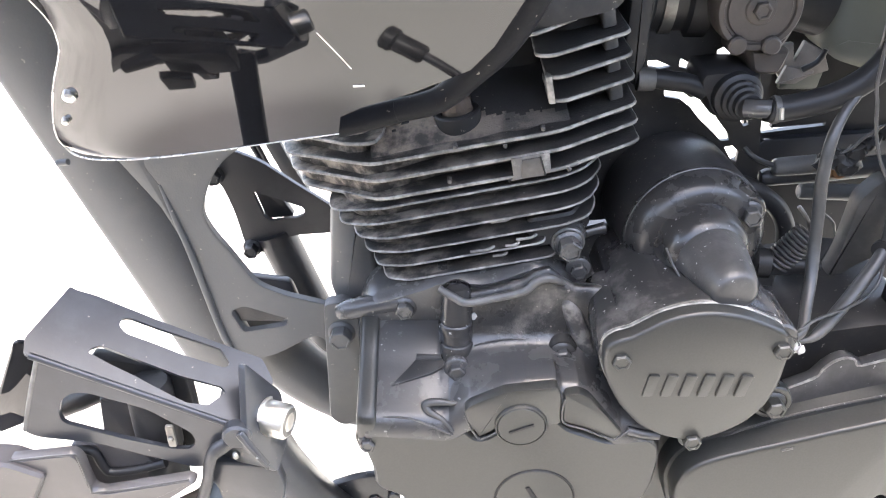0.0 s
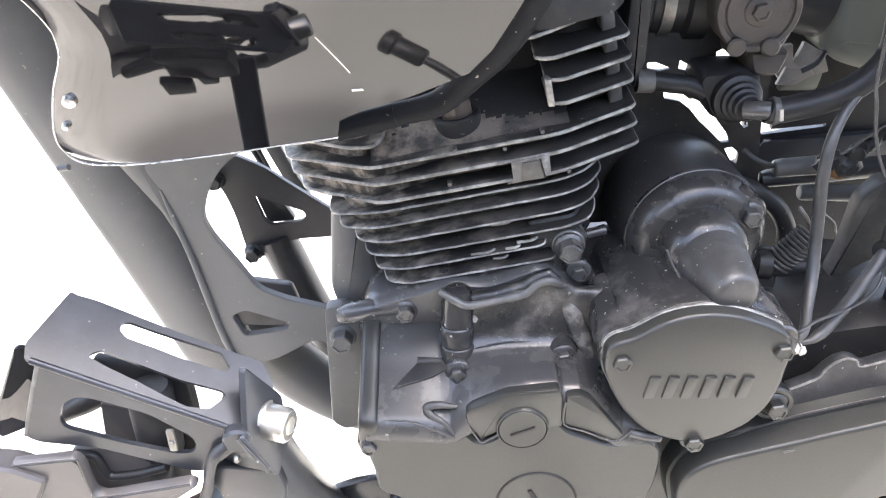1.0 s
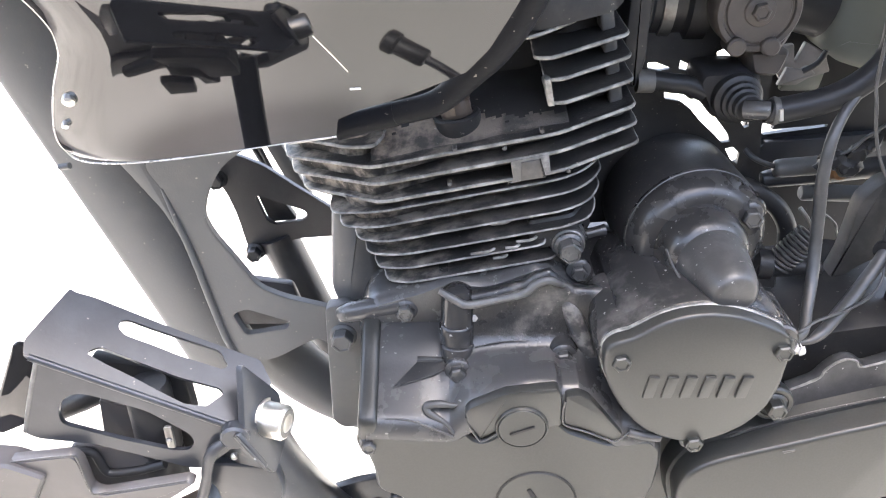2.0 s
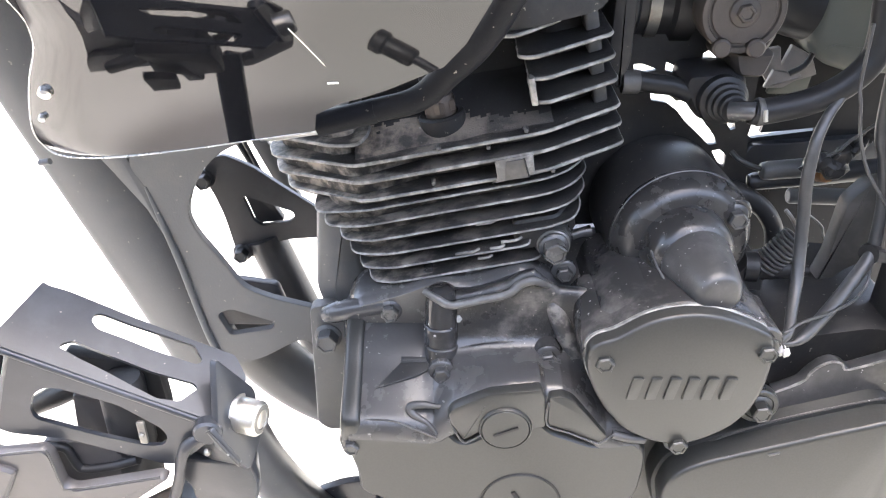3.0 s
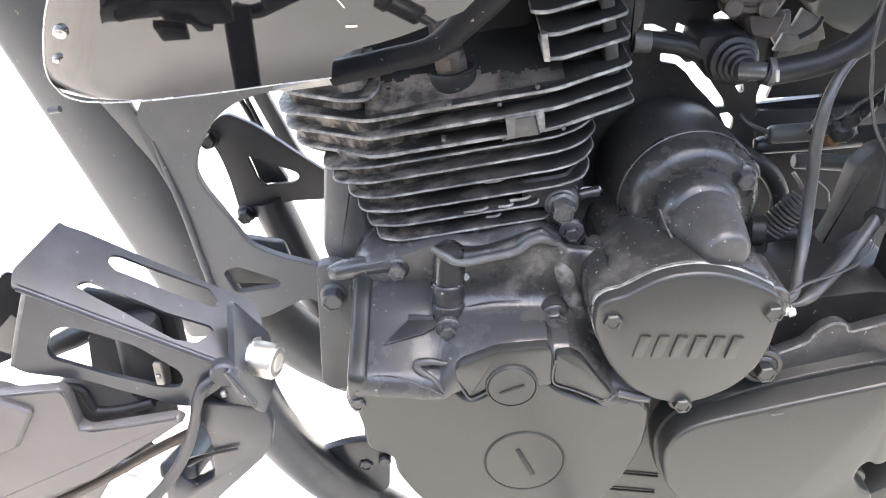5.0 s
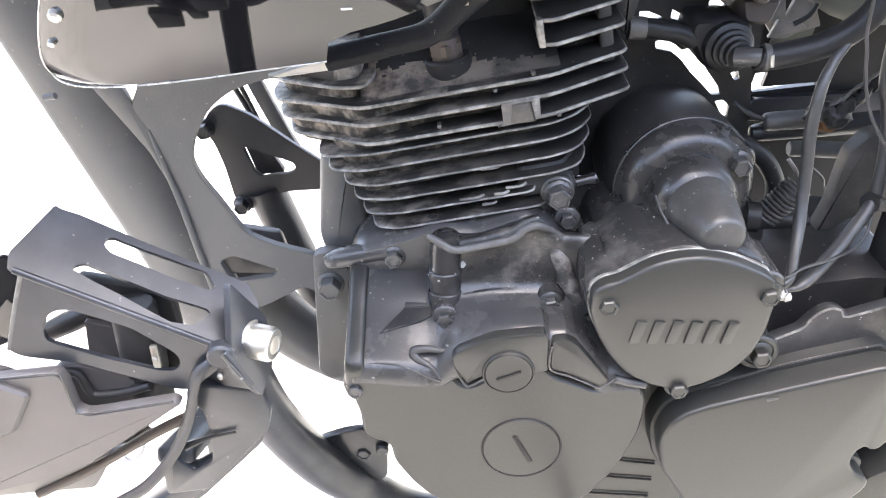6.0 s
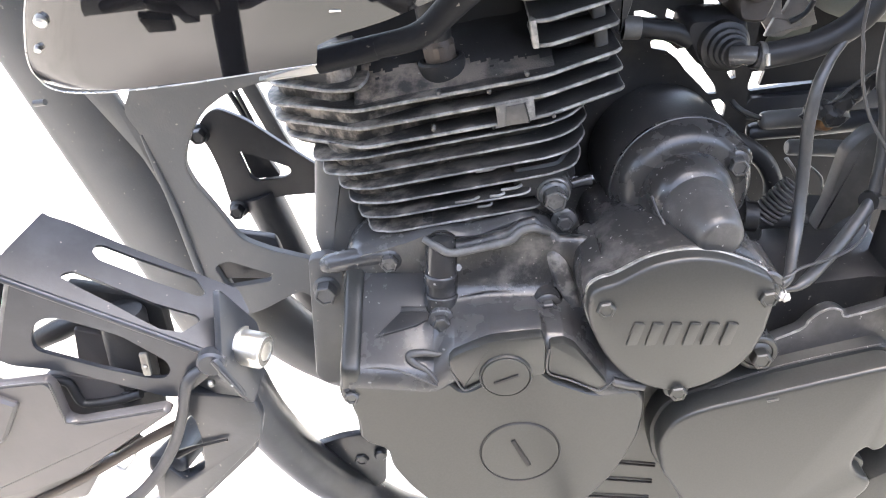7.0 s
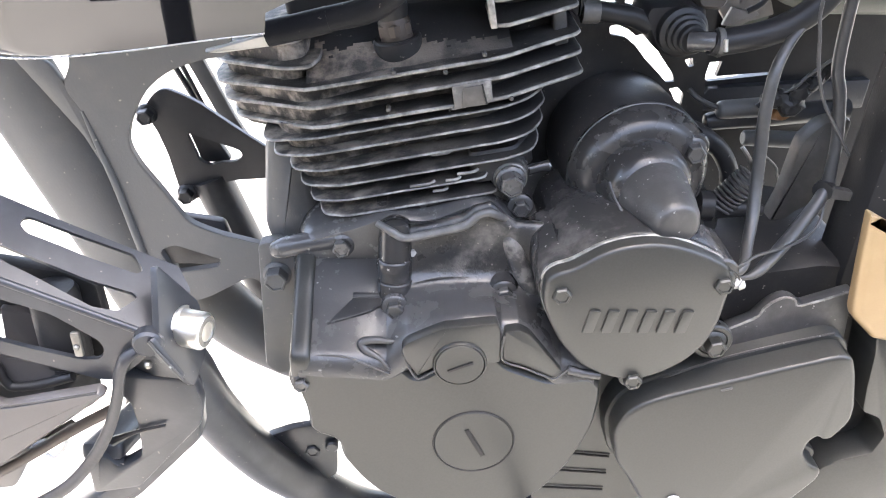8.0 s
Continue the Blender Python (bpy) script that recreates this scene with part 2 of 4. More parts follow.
def pierced(outline, holes, h0, h1, m=SIDE, soft=0.6):
    """A plate with holes through it."""
    bm = bmesh.new()
    edges = []
    for ring in (outline, *holes):
        vs = [bm.verts.new((p[0], p[1], 0)) for p in ring]
        edges += [bm.edges.new((a, b)) for a, b in zip(vs, vs[1:] + vs[:1])]
    bmesh.ops.triangle_fill(bm, use_beauty=True, use_dissolve=False, edges=edges)
    rim = [e for e in bm.edges if len(e.link_faces) == 1]
    got = bmesh.ops.extrude_face_region(bm, geom=list(bm.faces))
    up = [v for v in got["geom"] if isinstance(v, bmesh.types.BMVert)]
    for v in bm.verts:
        v.co.z = h0
    for v in up:
        v.co.z = h1
    if soft:
        bm.normal_update()
        sharp = [e for e in bm.edges if len(e.link_faces) == 2 and abs(e.link_faces[0].normal.z - e.link_faces[1].normal.z) > 0.7]
        bmesh.ops.bevel(bm, geom=sharp, offset=soft, segments=2, affect="EDGES", clamp_overlap=True)
    bmesh.ops.transform(bm, matrix=m, verts=bm.verts)
    return bm


def tube(pts, r, n=8, seg=14, bm=None, mat=0, flat=1.0):
    """A round bar along a smooth line through pts; r: one radius or one for each point."""
    bm = bm or bmesh.new()
    rs = r if isinstance(r, (list, tuple)) else [r] * len(pts)
    line = curve(pts, n) if n > 1 else [Vector(p) for p in pts]
    rad = [rs[min(int(i / max(n, 1)), len(rs) - 1)] + (rs[min(int(i / max(n, 1)) + 1, len(rs) - 1)] - rs[min(int(i / max(n, 1)), len(rs) - 1)]) * ((i / max(n, 1)) % 1) for i in range(len(line))]
    t = (line[1] - line[0]).normalized()
    s = t.orthogonal().normalized()
    rings = []
    for i, p in enumerate(line):
        d = (line[min(i + 1, len(line) - 1)] - line[max(i - 1, 0)]).normalized()
        s = (s - d * s.dot(d)).normalized()
        u = d.cross(s)
        rings.append([bm.verts.new(p + (s * math.cos(a) + u * math.sin(a) * flat) * rad[i]) for a in (2 * math.pi * k / seg for k in range(seg))])
    for a, b in zip(rings, rings[1:]):
        for k in range(seg):
            bm.faces.new((a[k], a[(k + 1) % seg], b[(k + 1) % seg], b[k])).material_index = mat
    for ring in (rings[0][::-1], rings[-1]):
        bm.faces.new(ring).material_index = mat
    return bm


def lathe(profile, m, seg=36, bm=None, mat=0, mats=()):
    """Turns a profile of (radius, height) round the third axis of m."""
    bm = bm or bmesh.new()
    rings = [[bm.verts.new(m @ Vector((r * math.cos(a), r * math.sin(a), h))) for a in (2 * math.pi * k / seg for k in range(seg))] for r, h in profile]
    for j, (a, b) in enumerate(zip(rings, rings[1:])):
        for k in range(seg):
            bm.faces.new((a[k], a[(k + 1) % seg], b[(k + 1) % seg], b[k])).material_index = mats[j] if mats else mat
    for ring in (rings[0][::-1], rings[-1]):
        bm.faces.new(ring).material_index = mat
    return bm


def ngon(n, r, turn=0.0):
    return [(r * math.cos(turn + 2 * math.pi * k / n), r * math.sin(turn + 2 * math.pi * k / n)) for k in range(n)]


def bolt(o, parent, d=(0, -1, 0), hexa=4.6, flange=6.6, height=6.0, mat=None, turn=0.2, name="bolt", label=""):
    """A flanged hexagon bolt whose head stands out from o (mm) along d."""
    m = axis(o, d)
    bm = lathe([(flange, -2), (flange, 0.6), (flange - 0.5, 1.2), (hexa * 0.98, 1.9)], m, 24)
    puffed(ngon(6, hexa, turn), [(0, 1.2), (0, height - 0.8), (0.7, height), (1.6, height), (1.9, height - 0.7)], m, bm)
    return part(name, bm, mat or ENGINE, parent, label, 30)


def sheet(grid, thick):
    """A thin shell over a grid of points (mm), thick towards the back of its normals."""
    bm = bmesh.new()
    rows, cols = len(grid), len(grid[0])
    P = np.array([[tuple(p) for p in row] for row in grid], float)
    du, dv = np.gradient(P, axis=1), np.gradient(P, axis=0)
    nrm = np.cross(du, dv)
    nrm /= np.linalg.norm(nrm, axis=2, keepdims=True) + 1e-9
    fr = [[bm.verts.new(P[i, j]) for j in range(cols)] for i in range(rows)]
    bk = [[bm.verts.new(P[i, j] - nrm[i, j] * thick) for j in range(cols)] for i in range(rows)]
    for i in range(rows - 1):
        for j in range(cols - 1):
            bm.faces.new((fr[i][j], fr[i][j + 1], fr[i + 1][j + 1], fr[i + 1][j]))
            bm.faces.new((bk[i][j], bk[i + 1][j], bk[i + 1][j + 1], bk[i][j + 1]))
    ring = [(0, j) for j in range(cols)] + [(i, cols - 1) for i in range(1, rows)] + [(rows - 1, j) for j in range(cols - 2, -1, -1)] + [(i, 0) for i in range(rows - 2, 0, -1)]
    for (a, b), (c, d) in zip(ring, ring[1:] + ring[:1]):
        bm.faces.new((fr[a][b], bk[a][b], bk[c][d], fr[c][d]))
    return bm


def steps_at(x, table):
    """Linear reading of a table of (x, value)."""
    return float(np.interp(x, [a for a, _ in table], [b for _, b in table]))


# ---- ground ----
bm = bmesh.new()
R = 400000
vs = [bm.verts.new(p) for p in ((-R, -R, 0), (R, -R, 0), (R, R, 0), (-R, R, 0))]
bm.faces.new(vs)
tagged(part("ground", bm, CONCRETE), "pale sunlit concrete ground under the motorcycle", "ground", kind="structure")

# unseen dark wall, added to darken what the upper engine reflects
unseen_wall = thing("unseen_wall", "unseen plain dark wall, added to darken the engine's reflections", "wall", kind="structure")
part("wall_slab", slab([(-4000, 0), (4000, 0), (4000, 930), (-4000, 930)], 520, 640, 4), RENDER, unseen_wall)

# ---- engine ----
engine = thing("engine", "black air-cooled single-cylinder motorcycle engine, dusty and chipped", "engine")

# crankcase: the wide lower casting with its stepped upper wall
crankcase = part("crankcase", puffed(rounded([(-46, 318), (-42, 300), (-28, 272), (0, 258), (110, 258), (150, 300), (150, 420), (112, 424), (75, 416), (62, 428), (48, 436), (22, 425), (0, 427), (-12, 421), (-40, 412), (-46, 398)], 6),
                 [(0, -470), (0, -352), (2, -347), (4, -345)]), ENGINE, engine)
part("front_casting", puffed(rounded([(-58, 380), (-64, 400), (-60, 452), (-40, 458), (-34, 405), (-38, 380)], 6), [(0, -460), (0, -380), (2, -375), (5, -373)]), FRAME, crankcase)
# sloping shoulder that runs from the deck down to the generator cover
EDGE = [(-46, 371), (-11, 370), (3, 368), (8, 373), (13, 378.5), (21, 383), (30, 387.5), (40, 389.5), (55, 390.5), (58, 387), (66, 387), (71, 384), (78, 377), (89, 365), (108, 362)]
LIP = [(-2, 427), (5, 424), (12, 421), (26, 424), (40, 428), (46, 433), (53, 435), (60, 429), (66, 425)]  # height of the cast lip along the top of the upright face
rows = []
SLOPE = ((358, 399, 0), (351, 400, 0), (344, 398.5, 0), (337, 395.5, 0), (330.5, 391.5, 0.05), (324, 387, 0.15), (316.5, 382.5, 0.4), (309.5, 378.5, 0.75), (304, 375.5, 0.95), (300, 373, 1), (297.4, 370, 1), (296.3, 366.5, 1), (295.95, 362, 1), (297, 358, 1), (301, 354, 1))
SHELF = ((342, 422, 0), (336, 423.5, 0), (333.4, 419.5, 0), (333, 411, 0), (333, 402, 0), (330.5, 396.5, 0.05), (326, 391, 0.2), (318, 385.5, 0.5), (309, 381, 0.8), (302, 377, 0.95), (298.2, 372.5, 1), (296.3, 367.5, 1), (295.95, 362, 1), (297, 358, 1), (301, 354, 1))
for (y0, z0, w0), (y1, z1, w1) in zip(curve(SLOPE, 4), curve(SHELF, 4)):
    row = []
    for x in np.linspace(-44, 106, 260):
        s = min(max((x + 3) / 14, 0), 1)
        s = s * s * (3 - 2 * s)
        y, z, w = y0 + (y1 - y0) * s, z0 + (z1 - z0) * s, w0 + (w1 - w0) * s
        back = max(0.0, (-38.5 - x) / 5.5) ** 2 * 30
        z += s * max(0, z0 + (z1 - z0) * s - 402) / 20 * (steps_at(x, LIP) - 422)
        row.append((x, min(y + back, 372), z + w * (steps_at(x, EDGE) - 371) - (1 - w) * 0.05 * max(0, x - 60)))
    rows.append(row)
shoulder = sheet(rows, -4)
for f in shoulder.faces:  # darker, dust-patched finish on the upright face behind the bosses
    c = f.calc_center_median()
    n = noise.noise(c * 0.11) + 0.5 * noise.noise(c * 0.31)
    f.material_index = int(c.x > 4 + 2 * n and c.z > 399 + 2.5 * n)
part("shoulder", shoulder, (SHOULDER, DARK_DUSTED), crankcase, sharp=60)
rim = tube([(-38, y + 1.6, z) for y, z, w in SLOPE[1:11]] + [(-38, 300, 360)], 3.0, 3, 20)
for v in rim.verts:
    v.co.x = -38.2 + math.copysign(abs((v.co.x + 38) / 3) ** 0.55, v.co.x + 38) * 5.0
part("rim", rim, COVER, crankcase)
part("bolt_pad", lathe([(6.8, -14), (6.8, -2), (6.0, -0.6)], axis((-38, 299.4, 357), (0, -1, 0)), 26), COVER, crankcase)
# flat front faces of the casting round the timing plug
for pts in ([(11.8, 373.7), (10.3, 380), (13, 383.7), (21, 388), (30, 392.4), (40, 394), (49, 395), (55, 395.6), (57, 391), (58.3, 372), (50, 370), (28, 369.5), (18, 362.8)], [(58.9, 390.8), (65.8, 391.5), (70.9, 388.8), (77.8, 380.4), (89.1, 366), (84.5, 361.2), (70.6, 368.9), (58.9, 373)]):
    part("pad", slab(rounded(pts, 1.5), -302, -294.8, 1.4), COVER, crankcase)
part("deck_lip", tube([(-2, 333, 427), (5, 330, 424), (12, 329, 421), (26, 329, 424), (40, 329, 428), (46, 330, 433), (52, 330, 435), (57, 332, 432), (61, 336, 428)], [1.6, 2.1, 2.1, 2.1, 2.1, 2.3, 2.3, 2, 1.2], 8, 14), DECK, crankcase)
# upright bosses with their worn and shaded rounds
part("boss", lathe([(8.5, -4), (8.5, 34), (7, 42), (4, 44)], axis((7, 331, 384), (-0.05, 0.16, 1)), 28), CASE, crankcase)
part("boss", lathe([(8.9, 0), (8.9, 9), (8.6, 9.8), (8, 10.2)], axis((7, 330.5, 386), (-0.05, 0.1, 1)), 28), CASE, crankcase)
part("boss", lathe([(8.9, 0), (8.9, 4), (8.5, 4.8), (8, 5.2)], axis((6.5, 333, 402), (-0.05, 0.1, 1)), 28), CASE, crankcase)
part("boss", tube([(58.6, 339, 423), (62.4, 336.6, 417.3), (66.2, 334.8, 410.8), (70, 332.8, 401.8), (74.8, 329.6, 391.6), (76.4, 327, 385)], [3, 4.4, 5, 5, 5, 4], 6, 20), WORN, crankcase, "boss with paint worn to pale metal")
part("lug", slab(rounded([(69, 318), (84, 318), (82, 332), (70, 332)], 3), 384, 388.6, 1.0, Matrix.Identity(4)), CASE, crankcase)
part("boss", lathe([(8, -10), (8, -2), (7, 0)], axis((61.5, 326, 392), (0, -1, 0.2)), 26), CASE, crankcase)
part("lip", tube([(51, 323, 390), (54.6, 322, 392.8), (58.5, 322, 394.4), (62.2, 322.4, 394.6)], [0.4, 0.8, 0.9, 0.6], 5, 8), NOSE, crankcase)
part("lug", tube([(-56, 352, 399), (-50, 351, 401.5), (-36, 350, 405.5), (-20, 350, 409), (-14, 352, 410)], [4, 5.8, 5.8, 6, 4.4], 5, 24), ENGINE, crankcase)
part("boss", lathe([(8.6, -14), (8.6, -2), (7.6, 0)], axis((-22, 360, 392), (0, -1, 0.15)), 26), CASE, crankcase)
# triangular pocket: its shaded recess is put on as dark slabs, with rims
POCKET = basis((-14, 322, 386), (1, 0, 0), (0, 20.5, 13))
part("pocket_shade", slab([(-11.6, -9.3), (0.2, 3.8), (14, 3.8), (14, -1)], -0.5, 0.5, 0.2, POCKET), ENGINE_DULL, crankcase)
part("pocket_shade", slab([(0.2, 4.4), (0.2, 7.0), (13, 6.4), (13, 4.4)], -0.5, 0.5, 0.2, POCKET), ENGINE_DULL, crankcase)
part("rim", tube([POCKET @ Vector(p) for p in ((-12, -9.8, 0), (0, -6, 0.4), (8, -3.4, 0.5), (13, -0.4, 0.2))], 0.7, 4, 8), ENGINE, crankcase)
part("rim", tube([POCKET @ Vector(p) for p in ((0, 4.1, 0.3), (6, 4.1, 0.4), (13, 4.1, 0.3))], 0.55, 4, 8), ENGINE, crankcase)
part("seam", tube([(16, 327.6, 395.6), (26, 328.6, 397.6), (34, 329, 398.4), (44, 329, 398.6)], [0.2, 0.45, 0.4, 0.15], 5, 8), ENGINE, crankcase)
part("flake", lathe([(2.6, -0.5), (1.9, 0.5), (0.7, 0.8)], axis((15.5, 332.6, 410), (0.3, -1, 0.5)), 5), PALE, crankcase, "flake of bare pale metal")

# generator cover with its rounded shoulder and two plugs
cover_line = rounded([(-38, 366), (-40.5, 350), (-37.5, 340), (-36.6, 327), (-32, 322.5), (-22.5, 318.5), (-20.5, 306), (-11.5, 291), (-2, 280), (10, 272), (28, 265), (52, 262), (76, 268), (90, 282), (101, 300), (107, 316), (111, 330), (112, 346), (111, 356), (104, 363), (84, 360), (62, 369), (56, 377), (38, 380), (30, 370.5), (22, 363), (17, 362), (11, 369), (4, 363)], 4)
generator_cover = part("generator_cover", puffed(cover_line, [(0, -345), (0, -307), (0.6, -302), (1.4, -298.5), (2.4, -296.6), (3.2, -295.9)]), COVER, engine, "dark grey generator cover")
# lips kept pale: worn edges, with their highlights put into the colour
for pts, r in (([(-33, 300, 372), (-17, 299, 372), (-5, 297, 368), (5, 295.6, 364)], [0.3, 0.5, 0.6, 0.5]), ([(5, 296, 366), (0, 299, 371), (-7, 302, 374), (-8.5, 304, 377), (-2, 304, 378.4), (6, 304, 377.4), (12, 306, 379)], [0.8, 1.2, 2.0, 2.3, 2.0, 1.2, 0.4]),
               ([(11, 297, 376), (14, 295, 369), (17.6, 294.5, 363), (21, 294.4, 363.4), (30, 294.5, 370), (35, 295.2, 373)], 0.6), ([(58.9, 295, 388), (58.9, 294.6, 374), (70, 294.4, 368.9), (83, 294.4, 362.6), (86.5, 294.6, 362.4), (93, 296, 367.6)], 0.55), ([(92, 297, 366), (100, 296.4, 364), (108, 297, 362.4)], 2.3)):
    part("lip", tube(pts, r, 5, 10), NOSE, generator_cover)
m = axis((38.5, 320, 371.5), (0, -1, 0))
timing_boss = part("plug_boss", lathe([(15, -12), (13.8, 14), (13.2, 25.5), (12.6, 26.6), (12.2, 26.6), (11.9, 25.6)], m, 40), COVER, engine)
timing = part("timing_plug", lathe([(11.85, 22), (11.85, 26.2), (11.4, 26.8)], m, 40), COVER, engine)
# recess shown as a raised black bar, its shade put into the colour
part("slot", slab([(-6, -3), (5.8, 2.4), (6.4, 1.2), (-5.4, -4.2)], 26.6, 27.5, 0.1, m), BLACK, timing)
m = axis((48.3, 297, 318.2), (0, -1, 0))
part("rim", lathe([(21.5, -3), (21.5, 1.35), (21.2, 1.7), (20.8, 1.7), (20.5, 1.35), (20.5, -3)], m, 64), BLACK, generator_cover)
crank = part("crank_plug", lathe([(20.5, -2), (20.5, 1.1), (20.1, 1.5)], m, 64), COVER, engine)
# black bar on the face stands for the slot's shaded recess
part("slot", slab([(-5.2, 8.6), (-3.2, 9.4), (6.2, -8.4), (4.0, -9.6)], 1.5, 2.4, 0.1, m), BLACK, crank)

# rear lower case seen between the covers
part("lower_case", puffed(rounded([(70, 240), (84, 318), (100, 345), (140, 350), (160, 300), (160, 240)], 5), [(0, -460), (0, -323), (2, -320.5)]), COVER, crankcase)
# grooves drawn as black bars for their shade, under pale bars as lit ribs
for x, z in ((106, 286.5), (99, 273.2), (88, 259.4)):
    part("groove_shade", tube([(x, 320.2, z - 1.9), (130, 320.2, z - 5)], 0.7, 2, 8), BLACK, crankcase)
    part("rib", tube([(x - 2, 320.4, z), (130, 320.4, z - 3)], 0.7, 2, 8), NOSE, crankcase)

# starter gear housing, its gasket and the outer cover
gear_line = rounded([(75, 408), (75, 420), (80, 424.6), (86, 426), (92, 430), (100, 435.5), (110, 439), (122, 440.5), (135, 438.6), (147, 434), (159, 428), (161, 416), (160, 398), (156, 384), (148, 373), (136, 365), (124, 361), (110, 364), (97, 371), (86, 384), (79, 397)], 5)
gear_housing = part("gear_housing", puffed(inset(ccw(gear_line), -1.4), [(0, -350), (0, -304), (0.6, -303)]), CASE, engine)
part("gasket", puffed(inset(ccw(gear_line), -0.5), [(0, -305), (0, -301.4), (0.4, -301)]), FIN_EDGE, gear_housing)
gear_cover = part("gear_cover", puffed(gear_line, [(0, -301.8), (0, -295.4), (0.4, -294.4), (1.2, -293.8), (2.4, -293.4)]), COVER, engine, "dark grey starter gear cover with a raised maker's mark")
# maker's mark as plain slanted raised bars
for k in range(6):
    x = 94.8 + 8.8 * k
    part("mark", slab(rounded([(x, 392), (x + 5.2, 392.2), (x + 7.4, 404.6), (x + 2.2, 404.8)], 0.7, 2), 292.1, 294.6, 0.35, SIDE @ Matrix.Diagonal((1, 1, -1, 1))), COVER, gear_cover)
for x, z in ((83, 413), (157, 419), (124, 362)):
    bolt((x, 297, z), gear_housing, height=6.4, hexa=4.6, flange=6.4, mat=COVER)
    part("bolt_seat", tube([(x + 7.6 * math.cos(a), 294.2, z + 7.6 * math.sin(a)) for a in np.linspace(0.3, 2.9, 12)], 0.45, 2, 8), COVER, gear_cover)
part("washer", lathe([(10.2, -4), (10.2, 1.4), (9.4, 2.1), (7.6, 2.1), (7.2, 1.4), (6, 1.4)], axis((166, 309, 375), (0, -1, 0)), 32), COVER, gear_housing)
bolt((166, 307.5, 375), gear_housing, height=7.5, hexa=5.2, flange=6.8, mat=COVER)
part("ear", slab(rounded([(155, 384), (160, 392), (177, 378), (168, 364), (152, 368)], 5), -330, -308, 1.5), CASE, gear_housing)
part("ear", lathe([(9, -30), (9, -1), (8, 0)], axis((83, 300, 413), (0, -1, 0)), 28), CASE, gear_housing)
part("ear", lathe([(8.5, -30), (8.5, -1), (7.5, 0)], axis((158, 300, 420), (0, -1, 0)), 28), CASE, gear_housing)
part("sealant", lathe([(1.8, -2), (3.0, 0.4), (2.0, 1.7), (2.6, 2.6), (0.9, 4.2)], axis((166.8, 301, 415), (0.8, -1, -0.3)), 6), PALE, gear_housing, "crumbly pale sealant blob")
# neck that swells up to the starter nose
part("housing_neck", puffed(rounded([(78, 405), (84, 430), (98, 438), (120, 440), (150, 438), (160, 420)], 6), [(0, -380), (0, -318), (2, -312), (4, -309)]), CASE, gear_housing)
NOSE_AXIS = axis((129.4, 341, 444.3), (0.115, -1, -0.25))
nose_root = part("nose_root", lathe([(24.5, -26), (22.8, -8), (22.2, -1), (21.2, 4), (19.4, 7.4), (16.6, 9.6)], NOSE_AXIS, 48), STARTER, gear_housing)
nose = part("nose", lathe([(17.8, 7), (17.3, 10), (15.6, 19), (13.6, 28), (11.6, 35.5), (10.4, 38), (9.2, 39.2), (7.4, 39.6)], NOSE_AXIS, 48), NOSE, gear_housing)
part("seam", tube([(107, 330, 452.5), (110.4, 327, 445), (113.8, 322, 439.6), (115.2, 309, 433.5)], 0.7, 5, 8), ENGINE, gear_housing)
part("seam", tube([(111.8, 331, 440.2), (119, 326, 437), (126, 320, 434.5), (131, 314, 433)], 0.7, 5, 8), ENGINE, gear_housing)

# bolts of the crankcase
for o, kw in (((-20, 346, 406.5), {"hexa": 5.0}), ((7, 320, 387), {}), ((61.5, 326, 392), {}), ((-38, 298, 357), {"hexa": 4.0, "flange": 5.2, "height": 4.5}), ((70, 352, 427), {"hexa": 4.4})):
    bolt(o, crankcase, **kw)
bolt((64, 352, 441.5), crankcase, hexa=6.2, flange=7.6, height=9, mat=ENGINE, turn=0.4)
part("washer", lathe([(8.6, -3), (8.6, -0.4), (8, 0.2), (6, 0.2)], axis((64, 353, 441.5), (0, -1, 0)), 30), STEEL, crankcase)
part("plug_seat", lathe([(10.5, -16), (10.5, -2), (9.4, 0)], axis((63.5, 356, 442.5), (0, -1, 0)), 30), ENGINE, crankcase)
part("nipple", tube([(74, 362, 442.5), (79, 363, 443.5), (84, 364, 444)], [3, 2.8, 3.4], 4, 14), CASE, crankcase)

# ---- cylinder and head, leaning forwards ----
LEAN_ANGLE = radians(11.3)
cu, su = math.cos(LEAN_ANGLE), math.sin(LEAN_ANGLE)
BARREL = Matrix(((cu, 0, -su, 0), (0, 1, 0, 0), (su, 0, cu, 470), (0, 0, 0, 1)))  # (along the fins, depth, up the barrel)


def dense(pts, step):
    """The outline with more points along its long edges."""
    out = []
    for a, b in zip(pts, pts[1:] + pts[:1]):
        n = max(1, int((b - a).length / step))
        out += [a.lerp(b, k / n) for k in range(n)]
    return out


def fin(name, outline, v, thick, parent):
    """One cooling fin with a worn, slightly uneven pale rim."""
    outline = [p + Vector((noise.noise(Vector((p.x * 0.35, p.y * 0.35, v))), noise.noise(Vector((p.x * 0.35, p.y * 0.35, v + 9.0))))) * 0.35 for p in dense(outline, 4.0)]
    bm = puffed(outline, [(3, v - thick * 0.6), (0.7, v - thick * 0.5), (0.2, v - thick * 0.3), (0, v), (0.2, v + thick * 0.3), (0.7, v + thick * 0.5), (3, v + thick * 0.62)], BARREL, None, 0, (0, 0, 1, 1, 1, 0))
    return part(name, bm, (FIN, FIN_EDGE), parent)


def barrel_fin(left, bend, right, start=353):
    """The outline of a barrel fin, in (along, depth)."""
    return rounded([(left, 470), (left, 366), (left + 3, start + 2), (bend, 347), (58, 347), (70, 352), (right, 366), (right + 1, 470)], 7)


